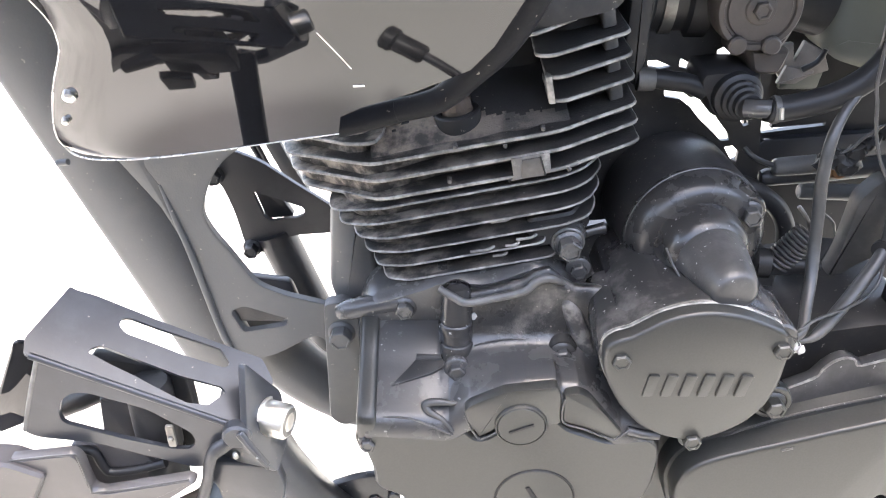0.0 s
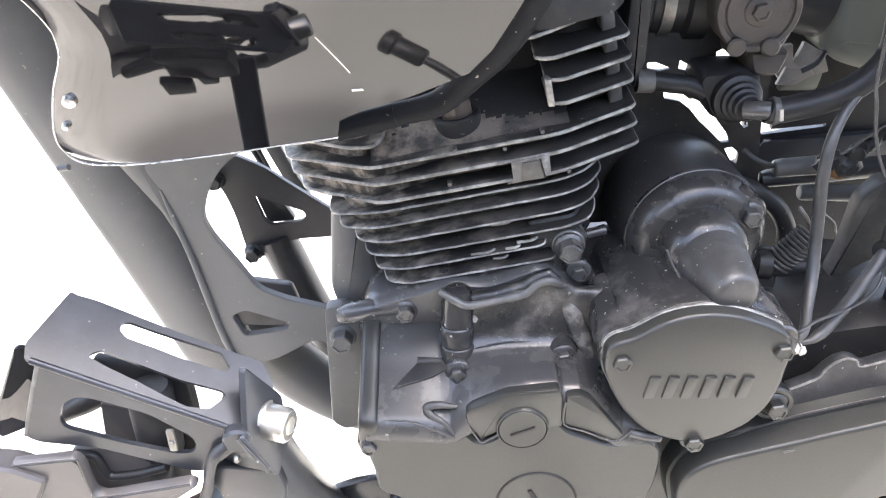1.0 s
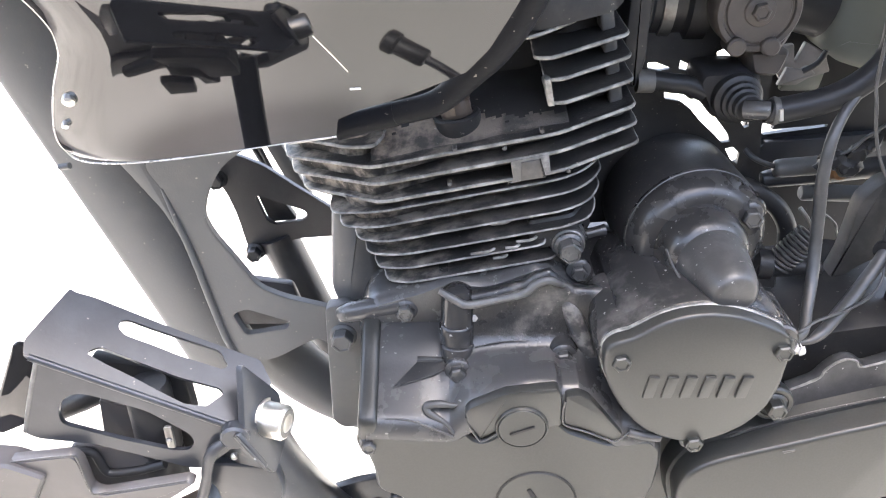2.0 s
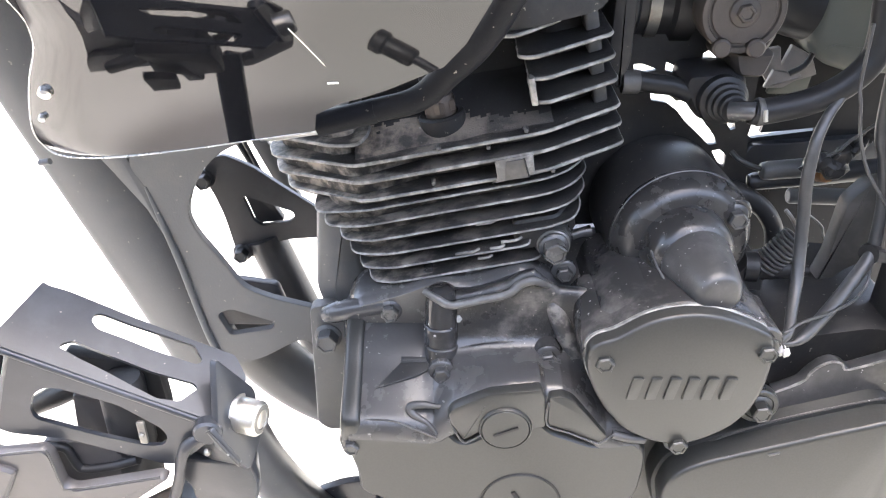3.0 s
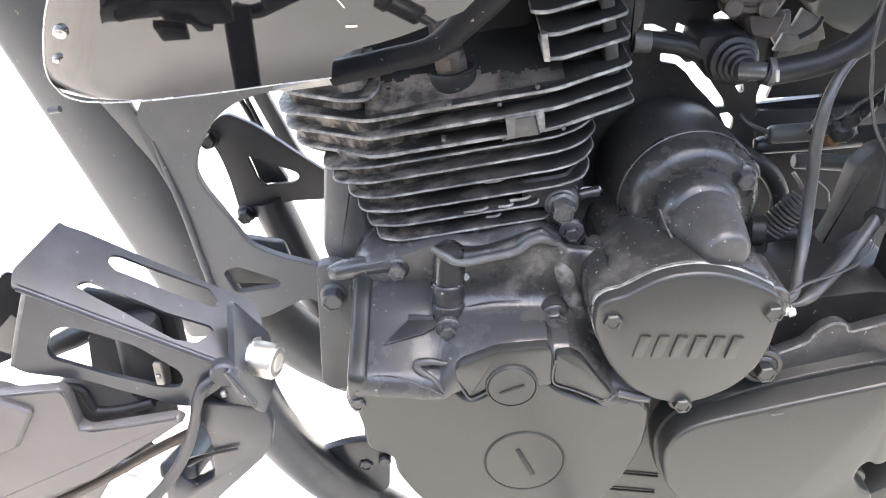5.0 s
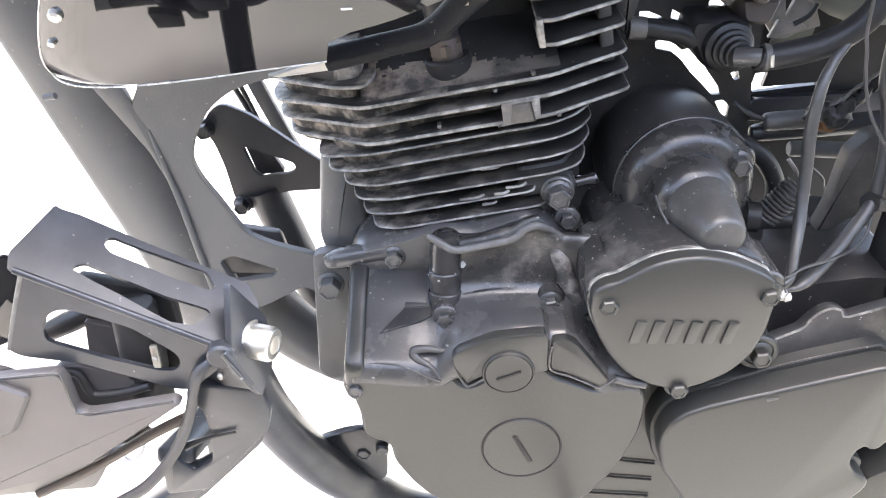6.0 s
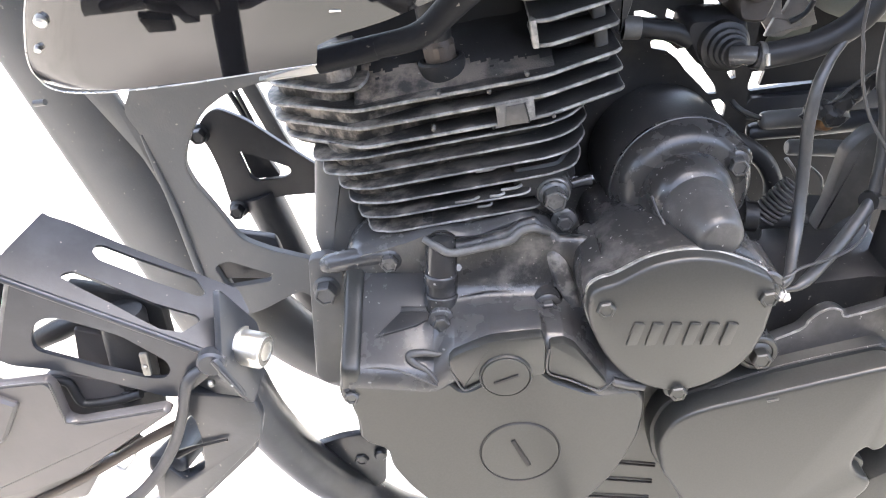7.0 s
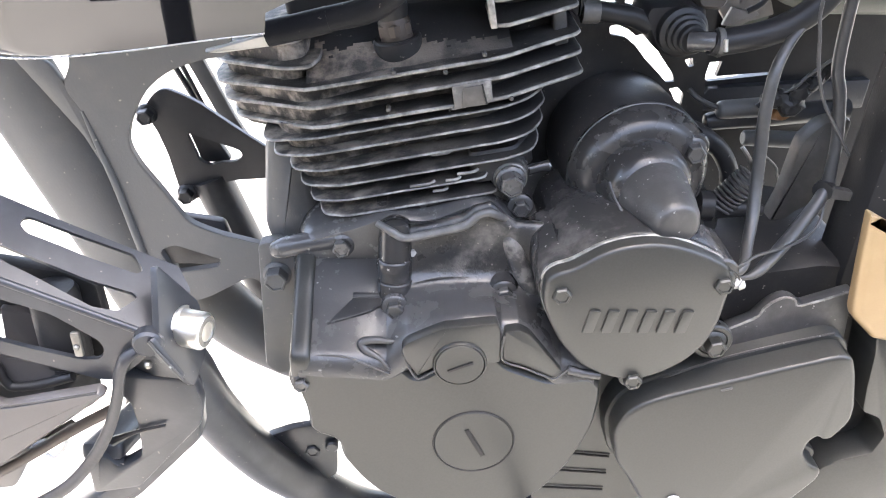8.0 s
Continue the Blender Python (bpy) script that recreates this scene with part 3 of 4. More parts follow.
cylinder = part("cylinder", puffed(rounded([(-50, 470), (-49.5, 372), (-44, 360), (-26, 356), (0, 361), (52, 361), (66, 376), (66, 470)], 7), [(8, -52), (1.5, -24), (-4.5, 6)], BARREL), DUST_CORE, engine)
for v, left, bend, right in ((0.0, -60, -32, 81), (-8.2, -57, -36, 80), (-17.3, -51, -32, 78), (-26.4, -48, -27, 75)):
    fin("fin", barrel_fin(left, bend, right), v, 1.35, cylinder)
for v, left, bend, right in ((-35.2, -45, -26, 46), (-44, -42, -27, 50)):
    fin("fin", rounded([(left, 470), (left, 366), (left + 3, 354), (bend, 348), (right, 348), (right + 1, 362), (right + 1, 470)], 5), v, 1.35, cylinder)
for x, z, l in ((29, 457, 5), (42, 447, 5), (35, 443, 3.5), (29, 437, 3.5), (20, 440, 6)):
    part("stub", tube([(x - l, 349, z - 0.22 * l), (x + l * 0.4, 348, z + 0.1 * l), (x + l, 350, z + 0.25 * l)], 0.8, 3, 8), FIN_EDGE, cylinder)
part("base_tab", slab(rounded([(10, 352), (40, 352), (40, 375), (10, 375)], 2), -49, -46.5, 0.6, BARREL), ENGINE, cylinder)
part("base", puffed(rounded([(-40, 468), (-40, 372), (-28, 356), (52, 356), (64, 372), (64, 468)], 6), [(0, -60), (0, -50), (1, -48)], BARREL), ENGINE, cylinder)
part("plug_block", puffed(rounded([(38, 354), (62, 354), (72, 372), (38, 380)], 4), [(0, -40), (0, -26), (1.5, -24)], BARREL), FIN, cylinder)

head = part("cylinder_head", puffed(rounded([(-77, 470), (-78, 397), (-73, 386), (-34, 353), (-24, 354), (0, 360), (54, 360), (80, 374), (80, 470)], 5), [(3, -1), (0.5, 6), (0, 22), (2, 24)], BARREL), DUST_CORE, engine)
part("fin_core", puffed(rounded([(-75, 470), (-76, 398), (-71, 388), (-40, 362), (-30, 362), (-28, 380), (-28, 470)], 5), [(0, 22), (0, 40), (2, 46)], BARREL), DUST_CORE, head)


def head_fin(left=-80, start=381):
    return rounded([(left, 472), (left - 2, 396), (left + 2, start), (-30, 346), (60, 345), (99, 361), (100, 472)], 5)


for v, left in ((24.4, -80), (15.2, -79), (5.4, -76)):
    fin("fin", head_fin(left), v, 2.0, head)
fin("fin", rounded([(-78, 472), (-80, 396), (-75, 384), (-40, 354), (-26, 349), (-22, 360), (-22, 472)], 6), 33.5, 2.0, head)
fin("fin", rounded([(-76, 472), (-78, 398), (-72, 386), (-44, 362), (-30, 360), (-26, 372), (-26, 472)], 6), 43, 2.0, head)
for v, left in ((37.6, 58), (48.9, 58), (59.5, 55), (70.5, 48)):
    fin("fin", rounded([(left, 400), (left - 1, 352), (left + 6, 347), (99 - (v > 65) * 22, 360), (100, 470), (left, 470)], 5), v, 2.0, head)
# end wall joining the rear ends of the fins, and small webs
for v0, v1 in ((61, 69), (50.5, 58), (39.5, 47.5), (25.5, 36.5), (18, 22.5)):
    part("web", slab(rounded([(87, 367), (94, 369), (94, 382), (87, 382)], 2), v0, v1, 0.6, BARREL), WEB, head)
part("side_bar", slab(rounded([(57, 349), (60, 348), (60, 356), (57, 356)], 0.8), 37, 50, 0.4, BARREL), FIN_EDGE, head)
# dusty sloping deck round the spark plug
rows = [[BARREL @ Vector((u, y, v + 1.2 * noise.noise(Vector((u * 0.06, y * 0.06, 3.0))))) for u in np.linspace(-30, 66, 98)] for y, v in curve([(350.5, 24.9), (353, 25.6), (356, 26.8), (360, 29), (368, 33), (380, 37), (392, 40), (400, 44)], 6)]
deck = sheet(rows, 2)
for f in deck.faces:  # caked dust in front, plain near-black casting behind the plug
    c = f.calc_center_median()
    f.material_index = int(c.y > 369 + 9 * noise.noise(c * 0.07) + 5 * noise.noise(c * 0.25) - 0.14 * c.x)
part("deck", deck, (DUSTY, BLACK), head, "deck caked in brown dust round the spark plug")
part("camshaft_box", puffed(rounded([(-40, 470), (-40, 398), (60, 396), (60, 470)], 6), [(0, 26), (0, 78), (6, 86)], BARREL), BLACK, head)
part("upper_block", puffed(rounded([(66, 470), (64, 384), (70, 376), (90, 380), (92, 470)], 5), [(0, 24), (0, 78), (4, 84)], BARREL), BLACK, head)
part("valve_cover", puffed(rounded([(20, 470), (22, 372), (58, 350), (92, 356), (100, 372), (100, 470)], 7), [(0, 72), (0, 82), (3, 90), (10, 94)], BARREL), ENGINE_DULL, head)
part("well", lathe([(11.5, 24), (11.5, 31.5), (10.5, 32.4), (8.5, 32.4), (8, 29)], BARREL @ axis((14, 368, 3), (0, 0, 1)), 30), BLACK, head)
part("tag", slab(rounded([(32, 3.6), (35.4, 5.6), (35.6, 15.4), (54, 15.4), (53.4, 4.6)], 1.2), -350, -344.6, 0.7, BARREL @ SIDE), FIN_EDGE, head, "pale cast pad")
part("tag_plate", slab([(38.8, 4.6), (40.6, 14), (49.2, 14), (49.8, 4.2)], -346, -343.9, 0.3, BARREL @ SIDE), WEB, head)
part("tag_edge", tube([BARREL @ Vector(p) for p in ((49.4, 343.8, 14.4), (50.4, 343.8, 4.4))], 0.45, 2, 8), BLACK, head)
for u, v in ((11, 26), (52.5, 27), (62, 4.5), (5, 9), (34, 22)):
    part("stud", lathe([(1.1, -4), (1.1, 0.5), (0.6, 1.0)], BARREL @ axis((u, 346, v), (0, -1, 0)), 10), WEB, head)
spark_plug = thing("spark_plug", "dark spark plug with a black rubber cap in the head", "spark plug")
m = BARREL @ axis((14, 368, 36), (0.1, 0.02, 1))
part("shell", lathe([(7, -8), (7.6, -5), (7.6, 7), (6.6, 9)], m, 26), RUSTY, spark_plug)
part("hexagon", puffed(ngon(6, 8.6), [(0, 1), (0, 6), (1.0, 7)], m), RUSTY, spark_plug)
part("cap", lathe([(6.8, 8), (7.6, 13), (7.6, 30), (7, 50), (5, 54)], m, 24), RUBBER, spark_plug)

# ---- starter motor ----
starter = thing("starter_motor", "black cylindrical starter motor behind the barrel", "starter motor")
m = axis((130.5, 356, 442.8), (0.075, -1, -0.033))
part("body", lathe([(37, -52), (37, -10), (36.4, -8), (34, -7)], m, 56), ENGINE_DULL, starter)
part("end_cap", lathe([(36.6, -10), (36.4, -5), (35.2, -1.6), (33.4, 2.2), (31.4, 5), (28.8, 6.8), (25.4, 7.6)], m, 64), STARTER, starter)
part("seam", lathe([(36.2, -6.4), (36.9, -5.9), (36.2, -5.3)], m, 64), NOSE, starter)
part("lug", slab(rounded([(141, 471), (149, 474), (158, 466), (163, 446), (156, 440), (147, 452)], 4), -368, -354, 1.5), STARTER, starter)
for x, z, y in ((153, 459, 355), (100.5, 428.5, 356)):
    part("ear", lathe([(9, -10), (9, 0), (8, 1.2)], axis((x, y, z), (0, -1, 0)), 26), CASE, starter)
    bolt((x, y - 2, z), starter, height=7.5, hexa=5, flange=6.8)

rng = random.Random(11)
for k in range(9):
    a, r = rng.uniform(0.2, 2.9), rng.uniform(25, 34)
    y = 346.8 if r < 28 else 349.5 + (r - 29) * 0.9
    x, z = 130.5 + r * math.cos(a), 442.8 + r * math.sin(a)
    part("chip", lathe([(0.5, -0.8), (rng.uniform(0.35, 0.75), 0), (0.2, 0.35)], axis((x, y + 0.6, z), (rng.uniform(-0.3, 0.3), -1, 0.4)), 6), FIN_EDGE, starter)
for k in range(8):
    h, a = rng.uniform(9, 34), rng.uniform(0.6, 2.6)
    r = float(np.interp(h, (7, 10, 19, 28, 35), (17.8, 17.3, 15.6, 13.6, 11.6))) - 0.1
    o = NOSE_AXIS @ Vector((r * math.cos(a), r * math.sin(a), h))
    part("chip", tube([o, o + Vector((rng.uniform(-1.8, 1.8), rng.uniform(-0.6, 0.6), -0.2))], rng.uniform(0.3, 0.5), 1, 6), FIN_EDGE, nose)

# ---- sprocket cover and the plate above it ----
sprocket = thing("sprocket_cover", "smooth dark grey sprocket cover with a notch at its rear edge", "engine cover")
line = rounded([(121, 322), (122, 330), (125, 338), (132, 345), (142, 349.5), (155, 354), (169, 358.5), (195, 367), (226, 376.5), (233, 375), (237, 366), (244, 342), (244.5, 332), (240, 323.5), (238, 320), (233.5, 319), (230.5, 322), (226.5, 318), (225.5, 309), (231, 301), (240, 296.5), (239, 289), (228, 272), (205, 252), (175, 248), (150, 262), (136, 288), (125, 304)], 4)
part("shell", puffed(line, [(0, -345), (0, -296.6), (0.4, -295.5), (1.2, -294.9), (2.4, -294.6)]), COVER, sprocket)
# thin pale bars put the edge highlights of flange and shell into colour
part("rim", tube([(124, 308.4, 325), (131, 308.4, 338), (142, 308.4, 348), (166, 308.4, 360.4), (193, 308.4, 370.2), (228, 308.4, 380)], 0.6, 5, 8), NOSE, sprocket)
part("rim", tube([(126, 296, 337.2), (132.8, 296, 344), (142.4, 296, 348.8), (156, 296, 353.8), (169, 296, 358), (195, 296, 366.5), (226, 296, 376)], [0.2, 0.3, 0.35, 0.35, 0.3, 0.3, 0.2], 5, 8), NOSE, sprocket)
part("flange", puffed(inset(ccw(line), -2.6), [(0, -345), (0, -309.4), (0.6, -308.6)]), COVER, sprocket)
part("scuff", slab([(170, 355), (176, 357), (176, 355.6), (171, 354)], 293.9, 296.5, 0.3, SIDE @ Matrix.Diagonal((1, 1, -1, 1))), NOSE, sprocket)
plate = thing("chain_guard_plate", "dusty dark grey chain guard plate behind the sprocket cover", "guard")
part("plate", slab(rounded([(166, 340), (168, 372), (189, 382.5), (193, 389), (197, 393.5), (202, 396), (207, 395), (212, 391), (236, 400.5), (240, 372), (240, 340)], 2), -324, -317, 1.0), NOSE, plate)
# pale bar along the top: the plate's bright edge light put into colour
part("rim", tube([(168, 317.6, 371), (189, 317.4, 382), (193, 317.4, 388.6), (197, 317.4, 393), (202, 317.4, 395.4), (207, 317.4, 394.4), (212, 317.4, 390.6), (236, 317.4, 400)], 0.7, 4, 8), FIN_EDGE, plate)
part("shelf", puffed(rounded([(160, 370), (172, 390), (190, 400), (226, 406), (250, 404), (256, 330), (166, 330)], 4), [(0, -420), (0, -338), (2, -334)]), ENGINE_DULL, plate)
small = thing("drain_bolt", "small bright bolt head below the sprocket cover", "bolt")
bolt((161, 296, 274), small, hexa=4, flange=5, height=4, mat=PALE)

# ---- frame ----
frame_tube = thing("motorcycle_frame", "satin black tubular motorcycle frame with gusset plates", "frame")
down = [(-250, 390, 655), (-188.5, 389, 490), (-152.5, 388, 395), (-132, 388, 338)]
oval = tube(down, 22.5, 6, 40)
for v in oval.verts:
    v.co.y = 389 + (v.co.y - 389) * 0.55
part("down_tube", oval, FRAME, frame_tube)
part("weld", tube([(-144, 366.4, 468), (-138.6, 365.4, 446), (-133.6, 365.2, 424), (-129.4, 365.2, 399), (-124.6, 365.2, 374), (-119, 365.5, 356)], [0.8, 1.6, 2, 2, 2, 1.6], 6, 10), FRAME, frame_tube)
part("tube_foot", lathe([(3.4, -8), (3.4, 3), (2.6, 4)], axis((-152, 382, 372), (0.2, -1, 0.1)), 16), FRAME, frame_tube)
gusset = [(-150, 535), (-144.4, 492), (-151.2, 480.6), (-143, 466), (-137.6, 446), (-132.8, 424.3), (-129, 399.5), (-124, 372), (-117, 353), (-96, 359), (-78, 370), (-72, 372.3), (-67.6, 370), (-65, 364), (-60, 356), (-48, 362), (-45, 384), (-62, 393), (-87, 400), (-101.8, 407), (-112.9, 427), (-121.3, 440.5), (-125, 451), (-122.7, 460.5), (-118.3, 470), (-111, 480.5), (-100, 489), (-85, 494.6), (-70, 497), (-70, 530)]
part("tube_plate", slab(rounded([(-166, 500), (-154, 490), (-143, 468), (-137.6, 446), (-132.6, 424), (-128.6, 399), (-121.8, 368), (-127, 368), (-135.5, 428), (-146, 455), (-158, 474), (-175, 500)], 2), -370, -366.5, 0.8), FRAME, frame_tube)
part("gusset_plate", pierced(rounded(gusset, 6), [rounded([(-119, 389), (-111, 393), (-87, 384), (-88.5, 379.5), (-113, 375)], 3)], 366, 371, SIDE @ Matrix.Diagonal((1, 1, -1, 1)), 0.8), FRAME, frame_tube)
# dark plate added to close the view through the gusset hole
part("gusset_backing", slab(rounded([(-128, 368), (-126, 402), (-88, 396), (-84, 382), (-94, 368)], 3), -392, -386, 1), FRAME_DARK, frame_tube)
part("mount_strap", slab(rounded([(-68, 312), (-66, 396), (-54, 398), (-45, 390), (-45, 356), (-47, 312), (-60, 306)], 4), -372, -363, 1.2), FRAME, frame_tube)
bolt((-57, 363, 377), frame_tube, height=9, hexa=6.4, flange=7.8, mat=FRAME)
part("washer", lathe([(8.4, -6), (8.4, 1), (7.6, 1.6)], axis((-57, 366, 384), (0, -1, 0)), 28), FRAME, frame_tube)
# engine hanger on the far side
hanger = [(-148, 427.4), (-142.4, 438), (-133.4, 444.4), (-115, 436), (-95, 420.6), (-68, 401), (-66, 385), (-96.9, 382.7), (-110, 379), (-123, 367), (-132.6, 375), (-134.3, 386), (-136.5, 400.4), (-141.6, 418)]
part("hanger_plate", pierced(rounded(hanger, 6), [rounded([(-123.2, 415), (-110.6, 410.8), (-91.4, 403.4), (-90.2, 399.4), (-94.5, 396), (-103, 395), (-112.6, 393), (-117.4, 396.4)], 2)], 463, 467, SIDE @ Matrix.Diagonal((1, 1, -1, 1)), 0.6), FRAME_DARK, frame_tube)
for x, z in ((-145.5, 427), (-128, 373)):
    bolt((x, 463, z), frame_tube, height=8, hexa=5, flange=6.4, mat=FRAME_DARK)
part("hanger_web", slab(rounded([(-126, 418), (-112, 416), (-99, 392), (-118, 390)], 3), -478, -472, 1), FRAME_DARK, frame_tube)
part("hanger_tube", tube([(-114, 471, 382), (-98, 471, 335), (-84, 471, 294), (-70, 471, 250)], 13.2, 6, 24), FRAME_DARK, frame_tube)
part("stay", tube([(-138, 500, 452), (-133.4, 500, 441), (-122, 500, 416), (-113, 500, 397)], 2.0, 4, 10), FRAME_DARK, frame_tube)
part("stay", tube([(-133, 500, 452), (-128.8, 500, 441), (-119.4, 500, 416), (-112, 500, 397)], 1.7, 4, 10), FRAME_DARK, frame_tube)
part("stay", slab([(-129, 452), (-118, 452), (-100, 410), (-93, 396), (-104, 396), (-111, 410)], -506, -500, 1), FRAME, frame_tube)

# ---- exhaust ----
exhaust = thing("exhaust_pipe", "matt dark exhaust header curving under the engine", "exhaust")
part("header", tube([(-130, 424, 350), (-118, 423, 330), (-102, 422, 309), (-86, 421, 294), (-70, 421, 283), (-54, 420, 276), (-20, 420, 272)], [19, 20.5, 19.5, 18.5, 18, 17.5, 17.5], 6, 32), FRAME, exhaust)

# ---- glossy tank shroud ----
shroud = thing("tank_shroud", "glossy black lacquered tank shroud with a rolled edge", "fairing")
SHROUD = basis((-157, 268, 517), (0.9946, 0, 0.1038), (-0.0908, -0.4826, 0.870))
left_edge = [(7.6, 46), (8.2, 32), (8.8, 27.6), (9.8, 25.2), (12, 23.2), (15, 22.4), (18, 22.8), (25, 25), (36, 30.4), (46.5, 36.4), (57.5, 43.8), (63.5, 46.2), (69, 47.3), (75.5, 46.6), (83.5, 44.2), (100, 37), (130, 22), (160, 8)]
right_edge = [(7.6, 62), (8.4, 80), (9.3, 92), (10.2, 105), (11, 122), (20, 124.4), (24, 133), (27, 146), (30, 154), (36.6, 170), (45.8, 178), (62, 187), (90, 201), (120, 212), (160, 225)]
rows = []
for b in (7.6, 8.2, 8.8, 9.3, 10.2, 11, 12.4, 14, 16, 18, 20, 22, 24, 26, 28, 30, 33, 36.6, 41, 46, 52, 58, 64, 70, 77, 84, 91, 105, 120, 140, 160):
    a0, a1 = steps_at(b, left_edge), steps_at(b, right_edge)
    row = []
    for s in np.linspace(0, 1, 110):
        a = a0 + (a1 - a0) * s ** 1.35
        fold = max(0.0, 1 - (a - a0) / 20)
        row.append(SHROUD @ Vector((a, b, -4.5 * fold ** 2 - 0.0003 * (b - 40) ** 2)))
    rows.append(row)
part("panel", sheet(rows, 2.6), GLOSS, shroud, sharp=50)
rim = [SHROUD @ Vector((steps_at(b, left_edge), b, -4.6 - 0.0003 * (b - 40) ** 2)) for b in (120, 100, 83.5, 75.5, 69, 63.5, 57.5, 46.5, 36, 25, 18, 13)] + [SHROUD @ Vector((a, b, h)) for a, b, h in ((25, 9.6, -3.6), (32, 8, -1.8), (46, 7.4, -0.6), (62, 7.5, -0.4), (80, 8.2, -0.4), (92, 9.1, -0.4), (105, 10, -0.4), (122, 10.9, -0.4))]
# bright metal bar carries the white highlight line along the edge
part("rolled_edge", tube(rim, 0.36, 4, 10), BRIGHT_EDGE, shroud, "thin bright rolled edge")
part("rivet", lathe([(2.2, -1.5), (2.2, 0.6), (1.2, 1.4)], SHROUD @ axis((39.6, 41.8, -1.2), (-0.3, 0, 1)), 14), CHROME, shroud)
part("rivet", lathe([(1.2, -1.5), (1.2, 0.4), (0.7, 0.8)], SHROUD @ axis((32.2, 29.9, -1.4), (-0.3, 0, 1)), 12), CHROME, shroud)
part("clip", tube([(-160, 304, 509), (-155, 303, 510)], 1.4, 2, 10), FRAME, shroud)
# out of view; its outline is set to keep the engine in shade
tank = thing("fuel_tank", "unseen black fuel tank and seat above the engine, shading it", "fuel tank")
part("shell", puffed(rounded([(-300, 540), (-280, 200), (-200, 172), (-50, 172), (0, 240), (20, 272), (240, 276), (420, 290), (520, 400), (420, 560), (-150, 570)], 30), [(0, 665), (-4, 720), (20, 830), (40, 860)], Matrix.Identity(4)), GLOSS, tank)

# ---- front wheel, mirrored in the folded edge of the shroud ----
wheel = thing("front_wheel", "front wheel with black road tyre and dark rim", "wheel")
m = axis((-720, 420, 310), (0, -1, 0))
part("tyre", lathe([(250, -38), (268, -52), (290, -46), (305, -26), (310, 0), (305, 26), (290, 46), (268, 52), (250, 38)], m, 64), RUBBER, wheel)
part("rim", lathe([(252, -36), (240, -30), (236, 0), (240, 30), (252, 36), (254, 0)], m, 64), FRAME_DARK, wheel)
part("disc", lathe([(20, -40), (238, -6), (238, 6), (20, 40)], m, 48), FRAME_DARK, wheel, "dark wheel web")
part("mudguard", tube([(-1000, 420, 470), (-900, 420, 600), (-720, 420, 650), (-540, 420, 600), (-440, 420, 500)], 75, 8, 20), GLOSS, wheel, "black front mudguard")

# ---- hose along the shroud's lower rear edge ----
hose = thing("breather_hose", "thick black rubber hose with a sleeved end", "hose")
HOSE_PLANE = basis((-157, 300, 512), (0.9946, 0, 0.1038), (-0.0948, -0.408, 0.9081))
hose_line = [HOSE_PLANE @ Vector(p) for p in ((118, 7, 2), (140, 11, 2), (158, 15, 2), (172, 27, 1), (182, 37, 1), (192, 51, 0), (205, 78, -1), (216, 110, -3))]
part("tube", tube(hose_line, [4.4, 4.6, 5.0, 5.6, 5.8, 5.6, 5.6, 5.6], 9, 24), HOSE, hose)
part("sleeve", tube([HOSE_PLANE @ Vector(p) for p in ((117, 6.6, 2), (128, 8.6, 2), (141, 11, 2))], 4.9, 7, 24), HOSE, hose)
# bright sliver at the shroud's lower edge, its highlight put into a pale strip
part("bright_sliver", slab(rounded([(90, -3.5), (118, 3), (118, -3), (96, -4.5)], 1), -4, -2, 0.4, HOSE_PLANE), PALE, hose)

# ---- auxiliary light guard ----
guard = thing("light_guard", "slotted black powder-coated steel light guard bracket", "bracket")
TOP = basis((-120.3, 188, 499), (0.8899, 0.0157, -0.4559), (3, 23, 10.6))
FRONT = basis((-120.3, 188, 499), (0.8899, 0.0157, -0.4559), (-0.56, 0, -0.83))
part("top_plate", pierced(rounded([(-4.5, -0.2), (-6.4, 4.5), (-2, 25.4), (0, 24.8), (6, 25.4), (26, 24.8), (48, 24.6), (62, 24.8), (68, 18.8), (69.4, 10.4), (65.5, 0)], 1.2), [rounded([(16.3, 18.6), (16.2, 21.1), (18.3, 22.2), (27.4, 22.2), (38.3, 22.6), (48.4, 23), (53, 19), (51.6, 17.1), (37, 16.5), (29, 16.8), (19.2, 16.8)], 1), rounded([(11.6, 6.9), (11.8, 8.2), (14, 10.3), (25.2, 10), (39.7, 9.6), (53, 10.8), (54.8, 9.5), (51.1, 3.6), (44.4, 2), (35.9, 3.2), (27.4, 4.6), (18.3, 5.7)], 1)], -1.6, 0, TOP, 0.3), BRACKET, guard)
part("front_plate", pierced(rounded([(0, 0), (64, 0), (66.5, 2.4), (59.3, 21.2), (54.4, 23.6), (24, 26.8), (7, 32.4), (2.4, 32)], 2), [rounded([(10.3, 19.5), (9.7, 13.1), (12, 9.1), (16, 7.2), (34.4, 5.6), (49.9, 9.1), (52.4, 11.9), (52, 15.9), (47.2, 18.3), (31.5, 21), (12.6, 22.8)], 2.5)], 0, 1.8, FRONT, 0.35), BRACKET, guard)
part("bend", tube([TOP @ Vector((-3, 0.3, -0.9)), TOP @ Vector((65, 0.3, -0.9))], 1.2, 3, 10), BRACKET, guard)
part("end_flange", slab(rounded([(0, 2), (14, -22), (24, 0), (18, 16), (7, 21)], 2.5), -1.5, 1.2, 0.6, basis((-63, 184, 468), (0.3149, 0.9448, 0.09), (0.2174, 0.0205, -0.9759))), BRACKET, guard)
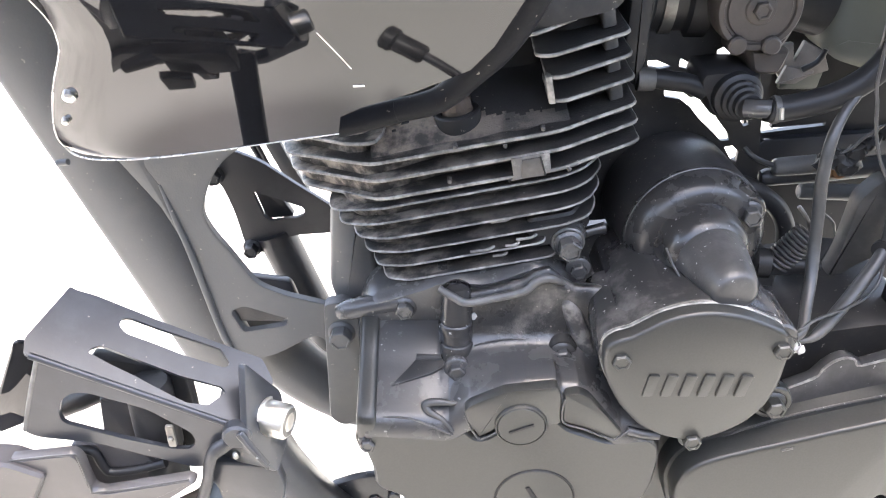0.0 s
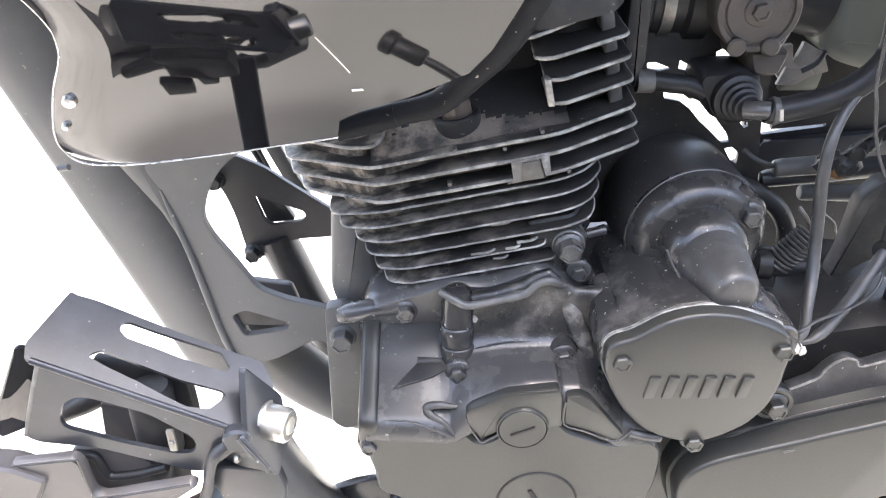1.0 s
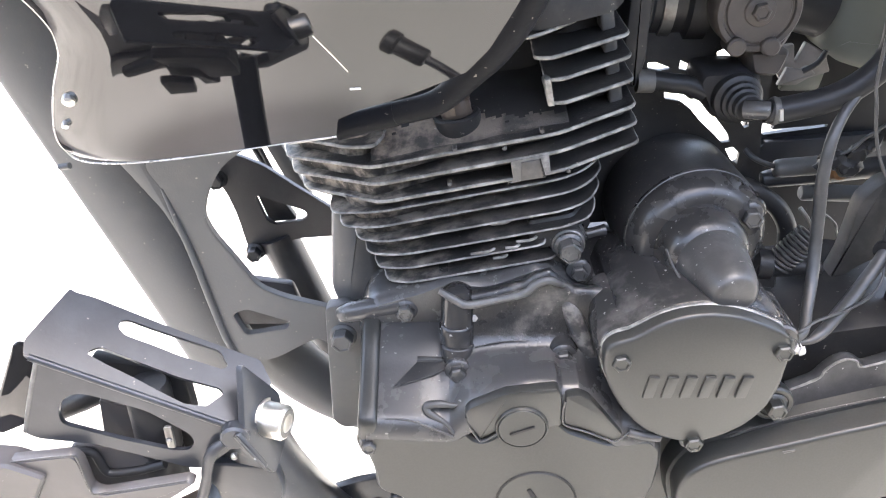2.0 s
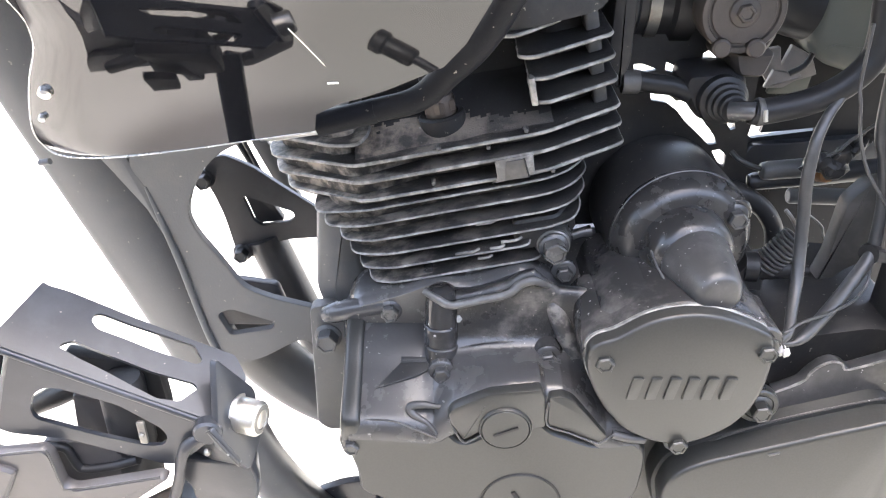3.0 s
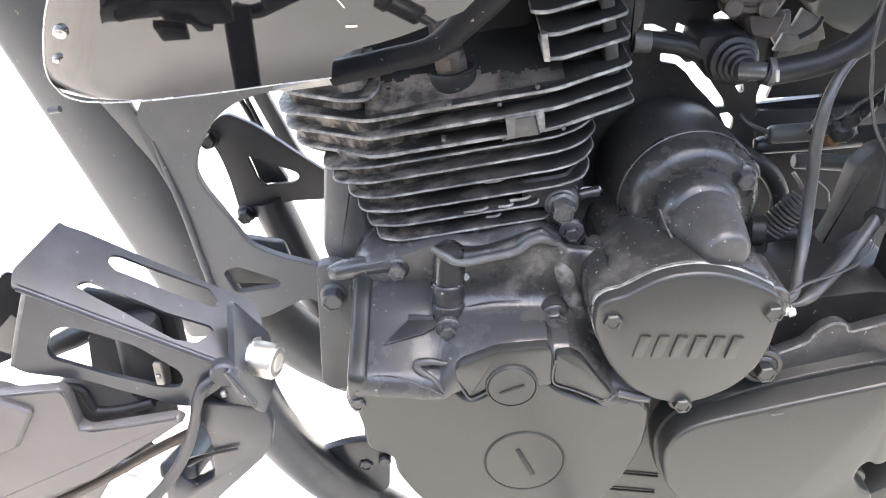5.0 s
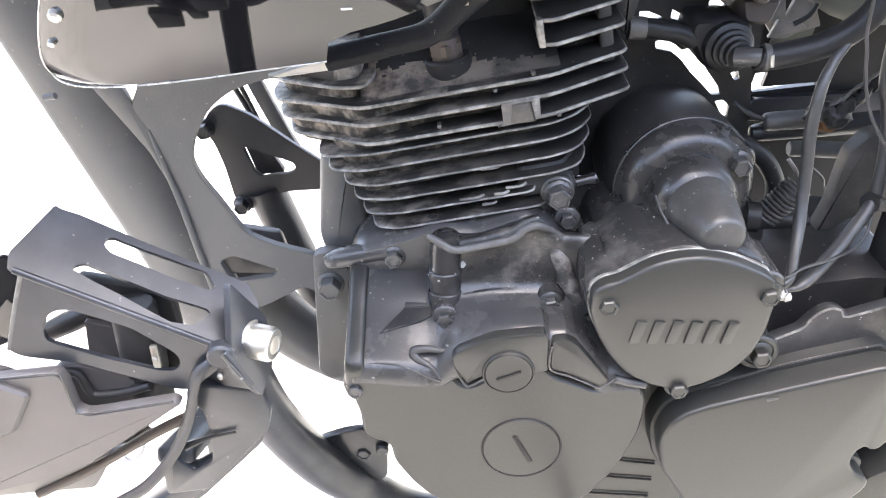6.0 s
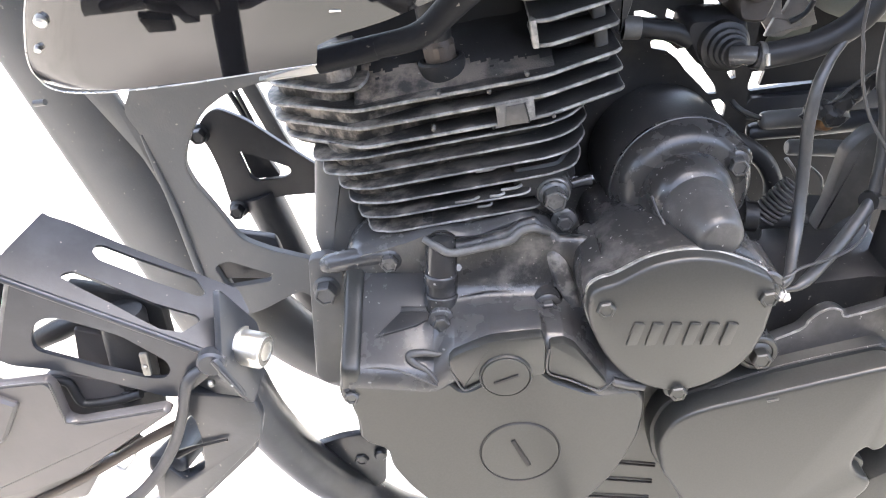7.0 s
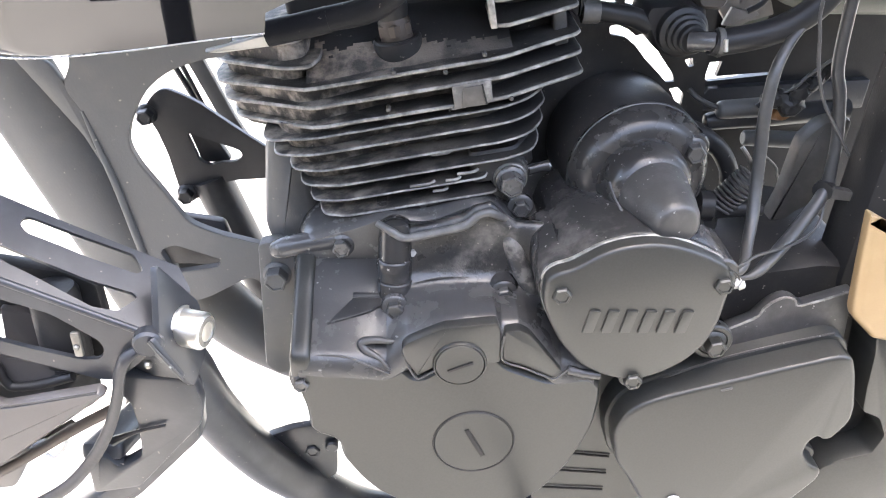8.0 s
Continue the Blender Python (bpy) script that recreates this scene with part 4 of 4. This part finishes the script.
# pale bar: the bright line on the left edge put into colour
part("left_lip", tube([FRONT @ Vector((-0.6, 0.4, 0.6)), FRONT @ Vector((0.8, 16, 0.6)), FRONT @ Vector((2.6, 31.6, 0.6))], 0.9, 4, 10), DECK, guard)
part("side_cheek", slab(rounded([(-9, 0), (-1, -1), (2, 31), (-5, 40), (-9, 34)], 2), 3, 5.4, 0.8, FRONT), GLOSS, guard)
part("wing", slab(rounded([(-1, -1), (16, -0.6), (15, 28), (7.4, 21)], 1.5), -1.2, 0.6, 0.4, basis((-63, 185, 472), (0.46, 0, -0.888), (-0.757, 0.524, -0.393))), BRACKET, guard)
# highlight along the wing's edge, put on as a pale bar
part("wing_edge", tube([(-64, 184, 472), (-60, 183.6, 465), (-56, 184, 457.6)], 0.6, 4, 8), NOSE, guard)
part("ear", lathe([(4.6, -2), (4.6, 1.4), (3.8, 2.2)], axis((-65, 187, 469.5), (0.1, -0.9, 0.5)), 20), BRACKET, guard)
m = axis((-58, 197, 467.5), (0.93, -0.3, 0.06))
part("spacer", lathe([(7.2, -2.4), (7.2, -1.2), (6.3, -1), (6.9, -0.6), (6.9, 0.4), (5.9, 0.6), (5.9, 7.5), (5.2, 8.4), (4.6, 8.6)], m, 30), CHROME, guard, "bright zinc-plated spacer bolt")
part("socket", lathe([(4.9, 8.2), (4.7, 8.7), (3.4, 8.9), (3.0, 8.5), (1.4, 8.5)], m, 24), STEEL, guard)
part("washer", lathe([(8, -3), (8, -1.2), (7.4, -0.6)], m, 30), STEEL, guard)
part("lamp_housing", slab(rounded([(-116, 485), (-93, 481), (-85, 476.4), (-84.4, 462), (-86, 445), (-98.5, 444.5), (-104.3, 450), (-112, 453), (-112, 470)], 2), -212, -206, 1.0), PLASTIC, guard)
m = axis((-95.5, 199, 437), (8, 1, 43))
part("lamp", lathe([(6.6, 0), (7.4, 1), (7.4, 14), (6.8, 14.6), (6.8, 16), (7.4, 16.6), (7.4, 41), (6.2, 43)], m, 32), PLASTIC, guard, "black round lamp body")
part("lamp_box", slab(rounded([(-114, 471), (-100, 467), (-99, 445), (-98, 433), (-106, 433), (-106, 447), (-116, 453)], 1.5), -212, -202, 1.0), COWL, guard, "grey lamp housing block")
part("strut", tube([(-134, 209, 459), (-122, 208, 466), (-110, 207, 472)], [3.2, 4, 3.2], 3, 12), PLASTIC, guard)
part("lamp_plate", slab([(-119.6, 444.4), (-107, 444.4), (-104, 462), (-112.4, 468), (-117, 468)], -219, -215, 0.8), PLASTIC, guard)
part("screw", lathe([(1.0, 0), (1.0, 1.2), (0.6, 1.6)], axis((-86.6, 188.2, 467), (0.1, -1, 0.1)), 12), STEEL, guard)
part("clip", slab(rounded([(-87.8, 463), (-85.2, 463), (-85.2, 472), (-87.8, 472)], 0.8), -189, -187.6, 0.4), STEEL, guard)
part("pivot_bolt", lathe([(1.2, 0), (1.2, 1.2), (0.7, 1.8)], axis((-66, 186, 462), (0.2, -1, 0.2)), 8), STEEL, guard)

# ---- lower cowl and stays below the guard ----
cowl = thing("engine_cowl", "brown-grey plastic cowl with a stepped upper edge", "cowl")
part("shell", puffed(rounded([(-160, 457), (-137, 462), (-117, 464.8), (-114.8, 462), (-113.8, 449), (-111, 447.2), (-81.5, 453.6), (-79.6, 451.4), (-91, 442.3), (-114.8, 423.6), (-134, 415), (-165, 405)], 1.6), [(0, -187), (0, -184.4), (1, -183)]), COWL, cowl)
# paler bar: the highlight of the rounded glossy edge put into colour
part("edge", tube([(-160, 183.2, 456.6), (-137, 183.2, 461.6), (-118, 183.2, 464.2), (-115.4, 183.2, 462), (-114.3, 183.2, 449.4), (-111.4, 183.2, 447.4), (-82, 183.2, 453.2)], 0.35, 3, 8), NOSE, cowl)
part("step", puffed(rounded([(-165, 465), (-137, 462), (-126.5, 456.5), (-135.2, 440.6), (-165, 426)], 1.5), [(0, -190), (0, -182), (1, -181)]), COWL, cowl)
part("lower_shell", slab(rounded([(-165, 430), (-131.8, 429.7), (-112, 424), (-103, 426), (-95, 433), (-112, 418), (-119, 406), (-165, 400)], 2), -193, -188.5, 1.2), COWL, cowl, "dusty lower edge")
part("drain_lip", tube([(-105.4, 188, 422.5), (-102.4, 188, 421.1), (-98.7, 188, 425.2), (-97.4, 188, 428.7)], 0.7, 5, 8), PALE, cowl, "pale bent lip")
part("inner_plate", slab(rounded([(-123, 459), (-113, 459), (-99, 455.4), (-91.6, 452.4), (-92, 443), (-100, 436), (-123, 434)], 2), -197, -193, 1), COWL, cowl)
part("inner_rim", tube([(-121, 192, 457.4), (-115, 192, 457), (-113, 192, 450), (-110.4, 192, 447.6), (-101, 192, 449), (-92, 192, 452)], 1.6, 4, 10), PLASTIC, cowl)
crash_bar = thing("crash_bar", "dark steel crash bar tube bolted under the engine", "crash bar")
part("tube", tube([(-90, 272, 410), (-93, 288, 386), (-93, 302, 360), (-91, 312, 335), (-87, 320, 314), (-79, 330, 286), (-66, 340, 256), (-52, 346, 237), (-37, 350, 221), (0, 355, 196), (90, 358, 190), (180, 356, 194), (222, 346, 222), (236, 340, 262), (231, 334, 290)], [9, 11.5, 13, 13.4, 13.4, 13.4, 13.4, 13.4, 13.4, 13.4, 13.4, 13, 12, 11, 10], 7, 28), BRACKET, crash_bar)
part("flange", slab(rounded([(-70, 271), (-55, 277.5), (-41, 280.6), (-30, 273), (-27, 266), (-27.6, 240), (-36, 233), (-43, 236), (-60, 250)], 3), -353, -347, 1.2), BRACKET, crash_bar)
part("mount_bolt", lathe([(4, -2), (4, 24), (3, 25)], axis((-30, 368, 266), (0, -1, 0)), 24), BRACKET, crash_bar)
part("spacer", lathe([(6, -30), (6, -20), (6, -10), (6, 0), (5.4, 1)], axis((-13, 352, 268), (0, -1, 0)), 24), BRACKET, crash_bar)
bolt((-42, 350, 260), crash_bar, hexa=4.6, height=5, mat=BRACKET)
stay = thing("guard_stay", "dark steel stay arm below the light guard", "bracket")
part("arm", slab(rounded([(-103, 393), (-92, 400), (-72, 398), (-73, 372), (-103, 338), (-125, 320), (-150, 308), (-146, 318), (-111, 348), (-98, 361), (-101, 384)], 4), -258, -244, 3.0), BRACKET, stay, "dark blue-grey flattened arm")
part("link", slab(rounded([(-80, 453.6), (-55.6, 452), (-53.4, 441), (-55, 432), (-79, 403), (-95, 400), (-95, 412), (-90, 420.2), (-84, 412.6), (-76.2, 418), (-75.4, 432), (-76.4, 441.4), (-79, 445)], 2), -197, -191, 1.2), BRACKET, stay)
part("arm", slab(rounded([(-7, 0), (7, 0), (7, 84), (-6, 84)], 3), -3, 3, 1.5, basis((-90, 193, 418), (1, 0, 0), (0.26, 0.9, -0.42))), BRACKET, stay)
part("rod", tube([(-68, 187, 467), (-73, 186, 463), (-76, 186, 455), (-77.2, 186, 449.3), (-82, 186, 436), (-89.6, 186, 422.4), (-100, 186, 409.6), (-114, 188, 398)], [1.4, 2.2, 2.2, 2.2, 2.2, 2.2, 2.2, 2.2], 6, 12, None, 0, 0.6), FRAME_DARK, stay)
part("rod", tube([(-80, 189, 441.5), (-83.5, 189, 439.3), (-94.8, 189, 432.2), (-116.2, 189, 417.3), (-140, 189, 403)], 1.9, 6, 12), RUSTY, stay)
part("screw", tube([(-84, 190, 426), (-76, 190, 430), (-66, 190, 433)], [1.7, 0.7, 0.5], 4, 8), PLASTIC, stay)

# ---- gear lever low in front of the engine, mirrored in the shroud ----
lever = thing("gear_lever", "black gear lever with a rubber toe peg", "lever")
part("rod", tube([(-2, 164, 300), (20, 182, 300), (40, 203, 298), (62, 236, 284), (78, 268, 264), (84, 330, 258)], 3.4, 6, 16), FRAME_DARK, lever)
part("toe_peg", lathe([(6, -16), (7.5, -14), (7.5, 6), (9.4, 8), (9.4, 15), (7, 17)], axis((-5, 162, 300), (-0.8, -0.6, 0)), 22), RUBBER, lever)
# thin bright line across the shroud panel
hairline = [SHROUD @ Vector(p) for p in ((125.2, 59.5, 0), (128.7, 51.9, 0.05), (132.6, 42.8, 0.1))]
part("hairline", tube(hairline, 0.2, 5, 6), CHROME, shroud)
part("chip", tube([SHROUD @ Vector((131.6, 34.7, 0.05)), SHROUD @ Vector((135.3, 34.4, 0.05))], 0.4, 2, 6), CHROME, shroud)

# ---- carburettor and intake ----
carb = thing("carburettor", "grimy brown-grey carburettor with a round cover", "carburettor")
m = axis((150, 384, 552), (0, -1, 0))
part("round_cover", lathe([(20.5, -14), (20.5, 0), (19.5, 1.4), (17.2, 1.4), (16.6, 0), (15.6, 0), (15, 1.2), (7.5, 1.6)], m, 48), CARB, carb)
bolt((150, 382.5, 552), carb, hexa=4.6, flange=7.4, height=4.5, mat=CARB)
for x, z in ((141.5, 535), (158, 535)):
    part("screw", lathe([(4.6, -10), (4.6, 1.6), (3.6, 2.6)], axis((x, 382, z), (0, -1, 0)), 18), CARB, carb)
part("bowl", puffed(rounded([(150, 526), (165, 526), (172, 540), (168, 575), (132, 575), (136, 546)], 6), [(0, -430), (0, -392), (3, -388)]), CARB, carb)
part("float_bowl", puffed(rounded([(153, 519), (167, 518.4), (171, 532), (149, 532)], 4), [(0, -420), (0, -388), (2, -385)]), CARB, carb)
intake = thing("intake_boot", "black rubber intake boot between head and carburettor", "intake")
part("boot", lathe([(25, 0), (25, 6), (22, 8), (22, 24), (25, 26), (25, 36)], axis((98, 424, 552), (1, 0, 0.1)), 40), PLASTIC, intake)
part("clamp", lathe([(23.6, 12), (23.6, 18), (22, 18.4)], axis((98, 424, 552), (1, 0, 0.1)), 40), STEEL, intake)
part("flange", slab(rounded([(96, 512), (100, 528), (100, 590), (90, 590), (88, 520)], 3), -440, -385, 2), ENGINE_DULL, intake)

# ---- air induction valve with its hose ----
valve = thing("air_valve", "black ribbed plastic valve with a hose nozzle", "valve")
part("body", puffed(rounded([(127.1, 515.6), (129.4, 521), (147, 522.4), (158, 520), (160.5, 510), (147, 494), (136, 498), (130.3, 508)], 3), [(0, -410), (0, -388), (2, -385)]), PLASTIC, valve)
m = axis((147.2, 382, 508.6), (0.1, -1, 0.02))
part("nozzle", lathe([(12.4, -6), (12.4, 1), (11.4, 1.8), (10, 2.2), (10, 5), (9.4, 5.6), (8.4, 5.8), (8.4, 8.6), (7.8, 9.2), (7, 9.4), (7, 13), (6.2, 13.8)], m, 40), PLASTIC, valve)
part("inlet", tube([(100, 388, 516.6), (106, 388, 516.4), (114.5, 388, 515), (123, 389, 513.6), (132, 390, 509.6)], 5.0, 6, 18), RUBBER, valve)
part("band", lathe([(5.8, -4), (5.8, 4), (5.4, 4.6)], axis((101, 388, 516), (1, 0, 0.05)), 24), WEB, valve)
air_hose = thing("air_hose", "black rubber air hose with a metal clamp", "hose")
part("tube", tube([(154, 360, 510.8), (157, 360, 510.6), (170.5, 360, 513.2), (183, 360, 517), (194.4, 360, 523.8), (202.5, 360, 532.6), (206, 361, 542), (206, 364, 562)], [5.6, 6.2, 6.2, 6.2, 6.2, 6.2, 6.2, 6.2], 6, 20), RUBBER, air_hose)
part("nipple", tube([(146, 366, 509), (150, 363, 510), (156, 360, 510.8)], 4.8, 3, 18), ENGINE, air_hose)
part("clamp", lathe([(6.5, -1.4), (6.9, 0), (6.5, 1.4)], axis((157, 360, 510.7), (1, 0, 0.1)), 26), WEB, air_hose)
part("clamp_screw", tube([(157.6, 353.6, 514), (158.4, 352.8, 508.6)], 1.1, 2, 8), CHROME, air_hose)

# ---- airbox and rear frame behind the carburettor ----
airbox = thing("airbox", "grey-green plastic airbox behind the carburettor", "airbox")
part("box", puffed(rounded([(206, 524), (214, 512), (236, 505), (300, 506), (300, 640), (206, 640)], 9), [(0, -520), (0, -436), (4, -430), (10, -428)]), AIRBOX, airbox)
part("duct", tube([(168, 440, 560), (190, 440, 545), (206, 440, 540)], 17, 5, 24), PLASTIC, airbox)
rear = thing("rear_frame", "black rear frame rails and brackets", "frame")
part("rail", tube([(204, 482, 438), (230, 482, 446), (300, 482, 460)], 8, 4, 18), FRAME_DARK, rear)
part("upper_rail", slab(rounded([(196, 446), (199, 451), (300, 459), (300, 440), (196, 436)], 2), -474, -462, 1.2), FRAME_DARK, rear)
part("cross_tube", tube([(181, 410, 451), (182, 410, 451), (216, 410, 455), (260, 412, 459)], [1, 5, 6, 6], 4, 18), FRAME_DARK, rear)
part("collar", tube([(182, 404, 460), (183, 404, 460), (187, 404, 460.4), (206, 404, 462)], [1, 4.4, 5.2, 5.4], 3, 18), FRAME, rear)
part("diagonal_plate", slab(rounded([(214, 393), (220, 418), (222.5, 452), (232, 464), (246, 466), (246, 420), (230, 410)], 4), -392, -380, 1.5), WEB, rear)
part("arm", tube([(168, 408, 448), (174, 405, 446.5), (181, 404, 442.5), (190, 404, 435), (197, 404, 424), (200, 405, 412)], 5.4, 5, 18), ENGINE_DULL, rear)
part("rear_tube", tube([(210, 424, 435), (211, 424, 435), (224, 424, 435), (250, 424, 434)], [1, 4.6, 5, 5], 4, 18), FRAME, rear)
part("strand", tube([(209, 394, 439), (215, 395, 434.6), (220, 395, 430), (221.4, 395, 426), (223, 395, 422.6), (227, 395, 416)], 0.6, 4, 6), STEEL, rear)
part("side_plate", slab(rounded([(236, 395), (238, 640), (330, 640), (330, 330), (254, 330)], 6), -360, -330, 3), BLACK, rear)
# dark backing sheets added behind the engine; their holes leave the bright gaps
part("lower_backing", slab(rounded([(150, 330), (156, 398), (180, 414), (205, 428), (330, 440), (330, 330)], 5), -500, -490, 2), BLACK, rear)
part("rear_backing", pierced([(187, 640), (187, 442), (196, 432), (203, 424), (330, 424), (330, 640)], [[(197, 455), (198.4, 465.6), (206, 466.4), (204.4, 456.8), (238, 460.6), (238, 458.6), (199.4, 453.4)]], 468, 472, SIDE @ Matrix.Diagonal((1, 1, -1, 1)), 0), PLASTIC, rear)
part("inner_backing", pierced([(62, 600), (176, 600), (174, 485), (181, 430), (62, 420)], [
    rounded([(118.2, 502), (122, 503.2), (128.4, 500.8), (132.9, 497.4), (136.4, 498.4), (145.3, 490.8), (151.2, 483.5), (156.8, 477), (158.5, 472.7), (153.8, 472.3), (149, 477), (140, 485), (134, 491.8), (127.5, 496.5), (119, 498)], 0.6, 2),
    rounded([(156.4, 468.7), (160.7, 469.6), (164.8, 466), (164.8, 459), (161.2, 461)], 0.5, 2), rounded([(142.9, 523.4), (146.2, 525.2), (152.1, 521.7), (148.3, 518.4), (143.6, 519.6)], 0.5, 2),
    rounded([(161.8, 485), (165.9, 486.3), (167.4, 481.8), (164.8, 480.9)], 0.4, 2), rounded([(107.5, 517.7), (112, 518), (120.8, 514.6), (114, 513.4), (107.9, 514.6)], 0.4, 2), rounded([(124.5, 519), (126.7, 518), (130.3, 516.2), (129, 513.2), (124.3, 514.4)], 0.4, 2)], 412, 415, SIDE @ Matrix.Diagonal((1, 1, -1, 1)), 0), ENGINE_DULL, rear)
part("link_cable", tube([(166, 408, 470), (170, 404, 466.7), (178.6, 404, 462.6), (187, 404, 460.4)], 1.5, 5, 10), CABLE, rear)
part("rusty_joint", lathe([(6, 0), (7, 4), (5, 9), (3, 10)], axis((208, 392, 468), (0.2, -1, 0.2)), 16), RUST, rear)
part("pale_bracket", slab(rounded([(184.2, 499.7), (187.7, 509.7), (195.7, 508.5), (199.2, 510.7), (204, 506), (198, 502), (194.6, 499.7)], 0.6), -430, -427, 0.6, SIDE), BEIGE, rear, "crumpled beige bracket")
part("pale_bracket", slab(rounded([(182.6, 508.8), (184.8, 517), (194.6, 519), (197, 508), (200.7, 520), (213, 513.7), (218, 503), (207, 499.4), (192, 497)], 1.2), -444, -440, 0.8), BEIGE, rear)
part("bracket_strut", tube([(196, 426, 508), (203, 425, 513), (206, 425, 520)], 1.6, 3, 10), PLASTIC, rear)
part("pale_bracket", slab(rounded([(200, 484), (206, 496), (226, 498), (224, 484)], 3), -466, -462, 0.8), AIRBOX, rear)

# ---- clutch lever spring ----
spring = thing("lever_spring", "small coiled steel return spring", "spring")
a, b = Vector((182, 374, 416)), Vector((196, 372, 437))
d = (b - a).normalized()
s = d.orthogonal().normalized()
u = d.cross(s)
coil = [a + d * (b - a).length * k / 120 + (s * math.cos(k * 2 * math.pi / 12) + u * math.sin(k * 2 * math.pi / 12)) * 7.2 for k in range(121)]
part("coil", tube(coil, 0.9, 1, 7), CABLE, spring)
part("hook", tube([b + s * 3, b + Vector((-4, 0, 9)), b + Vector((-9, 1, 15))], 1.1, 4, 8), STEEL, spring)
part("seat", lathe([(8.5, -10), (8.5, -3), (7, -2), (3, 24)], axis(a, d), 22), PLASTIC, spring)
part("pivot", puffed(rounded([(160, 405), (172, 425), (182, 418), (184, 402)], 4), [(0, -395), (0, -372), (2, -369)]), ENGINE_DULL, spring)

# ---- cables ----
def cable(name, label, pts, r, mat=CABLE, n=8):
    c = thing(name, label, "cable")
    part("sheath", tube(pts, r, n, 14), mat, c)
    return c


cable("clutch_cable", "black sheathed clutch cable", [(206, 372, 536), (198, 360, 526), (192, 356, 518.5), (186.3, 352, 511.7), (180.8, 346, 500.8), (179.2, 342, 482.7), (180.6, 340, 466), (181, 336, 449.7), (179.4, 328, 435.3), (175.4, 318, 426.9), (170.2, 306, 420.9), (164, 304, 417)], [1.8, 2, 2.2, 2.5, 2.8, 3, 3, 3, 3, 2.8, 2.4, 2])
cable("wire", "thin black electrical wire", [(166, 304, 422), (169.2, 304, 424), (177.8, 310, 424.7), (196.9, 322, 422.2), (213.5, 334, 421.4), (222.3, 342, 426.6), (223.8, 347, 436)], 0.8, n=6)
cable("wire", "thin black electrical wire hanging past the hose", [(193, 346, 556), (193.7, 345, 530), (195.8, 344, 520), (199.2, 343, 504.7), (206.2, 342, 488.5), (217.1, 340, 473.3), (226, 342, 462)], 0.8, n=6)
loom = cable("cable_loom", "black cable loom held by a cable tie", [(164, 308, 414), (174, 308, 413.6), (182, 312, 415.6), (196.7, 326, 418.7), (212, 340, 425.8), (224.3, 350, 437.6), (226.4, 354, 451.7), (226.7, 358, 467), (222.6, 360, 487), (218.2, 362, 503.5), (216, 364, 550)], [1, 1.4, 3, 3.4, 3.5, 3.4, 3, 3, 3, 3, 3])
part("cable_tie", lathe([(5.2, -2.4), (5.6, 0), (5.2, 2.4)], axis((224.6, 350.6, 439), (0.6, 0.5, 0.62)), 16), PLASTIC, loom)
part("tie_head", slab(rounded([(226, 436.5), (240, 435), (240, 440), (226, 443)], 1), -350, -345, 0.6), WEB, loom)
cable("wire", "thin black electrical wire", [(196, 379, 473), (198.8, 378, 477.4), (206.5, 378, 481.4), (208.6, 376, 484.3), (212.2, 376, 489.2), (216.8, 374, 495), (224, 372, 503)], 0.8, n=6)
tape = thing("taped_joint", "crumpled black tape round a wire joint", "tape")
wrap = tube([(194, 380, 471), (199, 380, 475), (204, 380, 477), (210, 380, 472), (213, 380, 481), (218, 380, 483), (228, 380, 495)], [2, 5, 4, 6.0, 4.6, 3.5, 2.5], 6, 16)
for v in wrap.verts:  # crumpled folds
    v.co += Vector((noise.noise(v.co * 0.35), noise.noise(v.co * 0.35 + Vector((7, 0, 0))), noise.noise(v.co * 0.35 + Vector((0, 7, 0))))) * 2.0
part("wrap", wrap, RUBBER, tape, sharp=25)

# ---- footrest side at the rear edge ----
foot = thing("footrest_bracket", "grey footrest bracket with a gold heel plate", "footrest")
part("heel_plate", puffed(rounded([(220.5, 452), (224, 427.3), (228.4, 398), (230.6, 393.6), (244.5, 381), (253, 379), (310, 374), (310, 425), (232, 446)], 2), [(0, -308), (0, -304), (1, -302.6), (4, -301.4)]), BRASS, foot, "gold anodised heel plate")
part("bracket", slab(rounded([(248, 380), (251, 369), (254, 346), (257, 330), (268, 325), (275, 312), (272, 299), (256, 294), (246, 287), (234, 263), (224, 245), (320, 245), (320, 380)], 2.5), -332, -305, 0.8), COVER, foot)
part("pivot", lathe([(15, -20), (15, 0), (13, 3), (8, 4)], axis((262, 326, 310), (0.1, -1, 0)), 34), PLASTIC, foot)
part("mount_plate", slab(rounded([(218, 250), (222, 330), (232, 385), (330, 385), (330, 250)], 6), -342, -331, 2), COVER, foot)
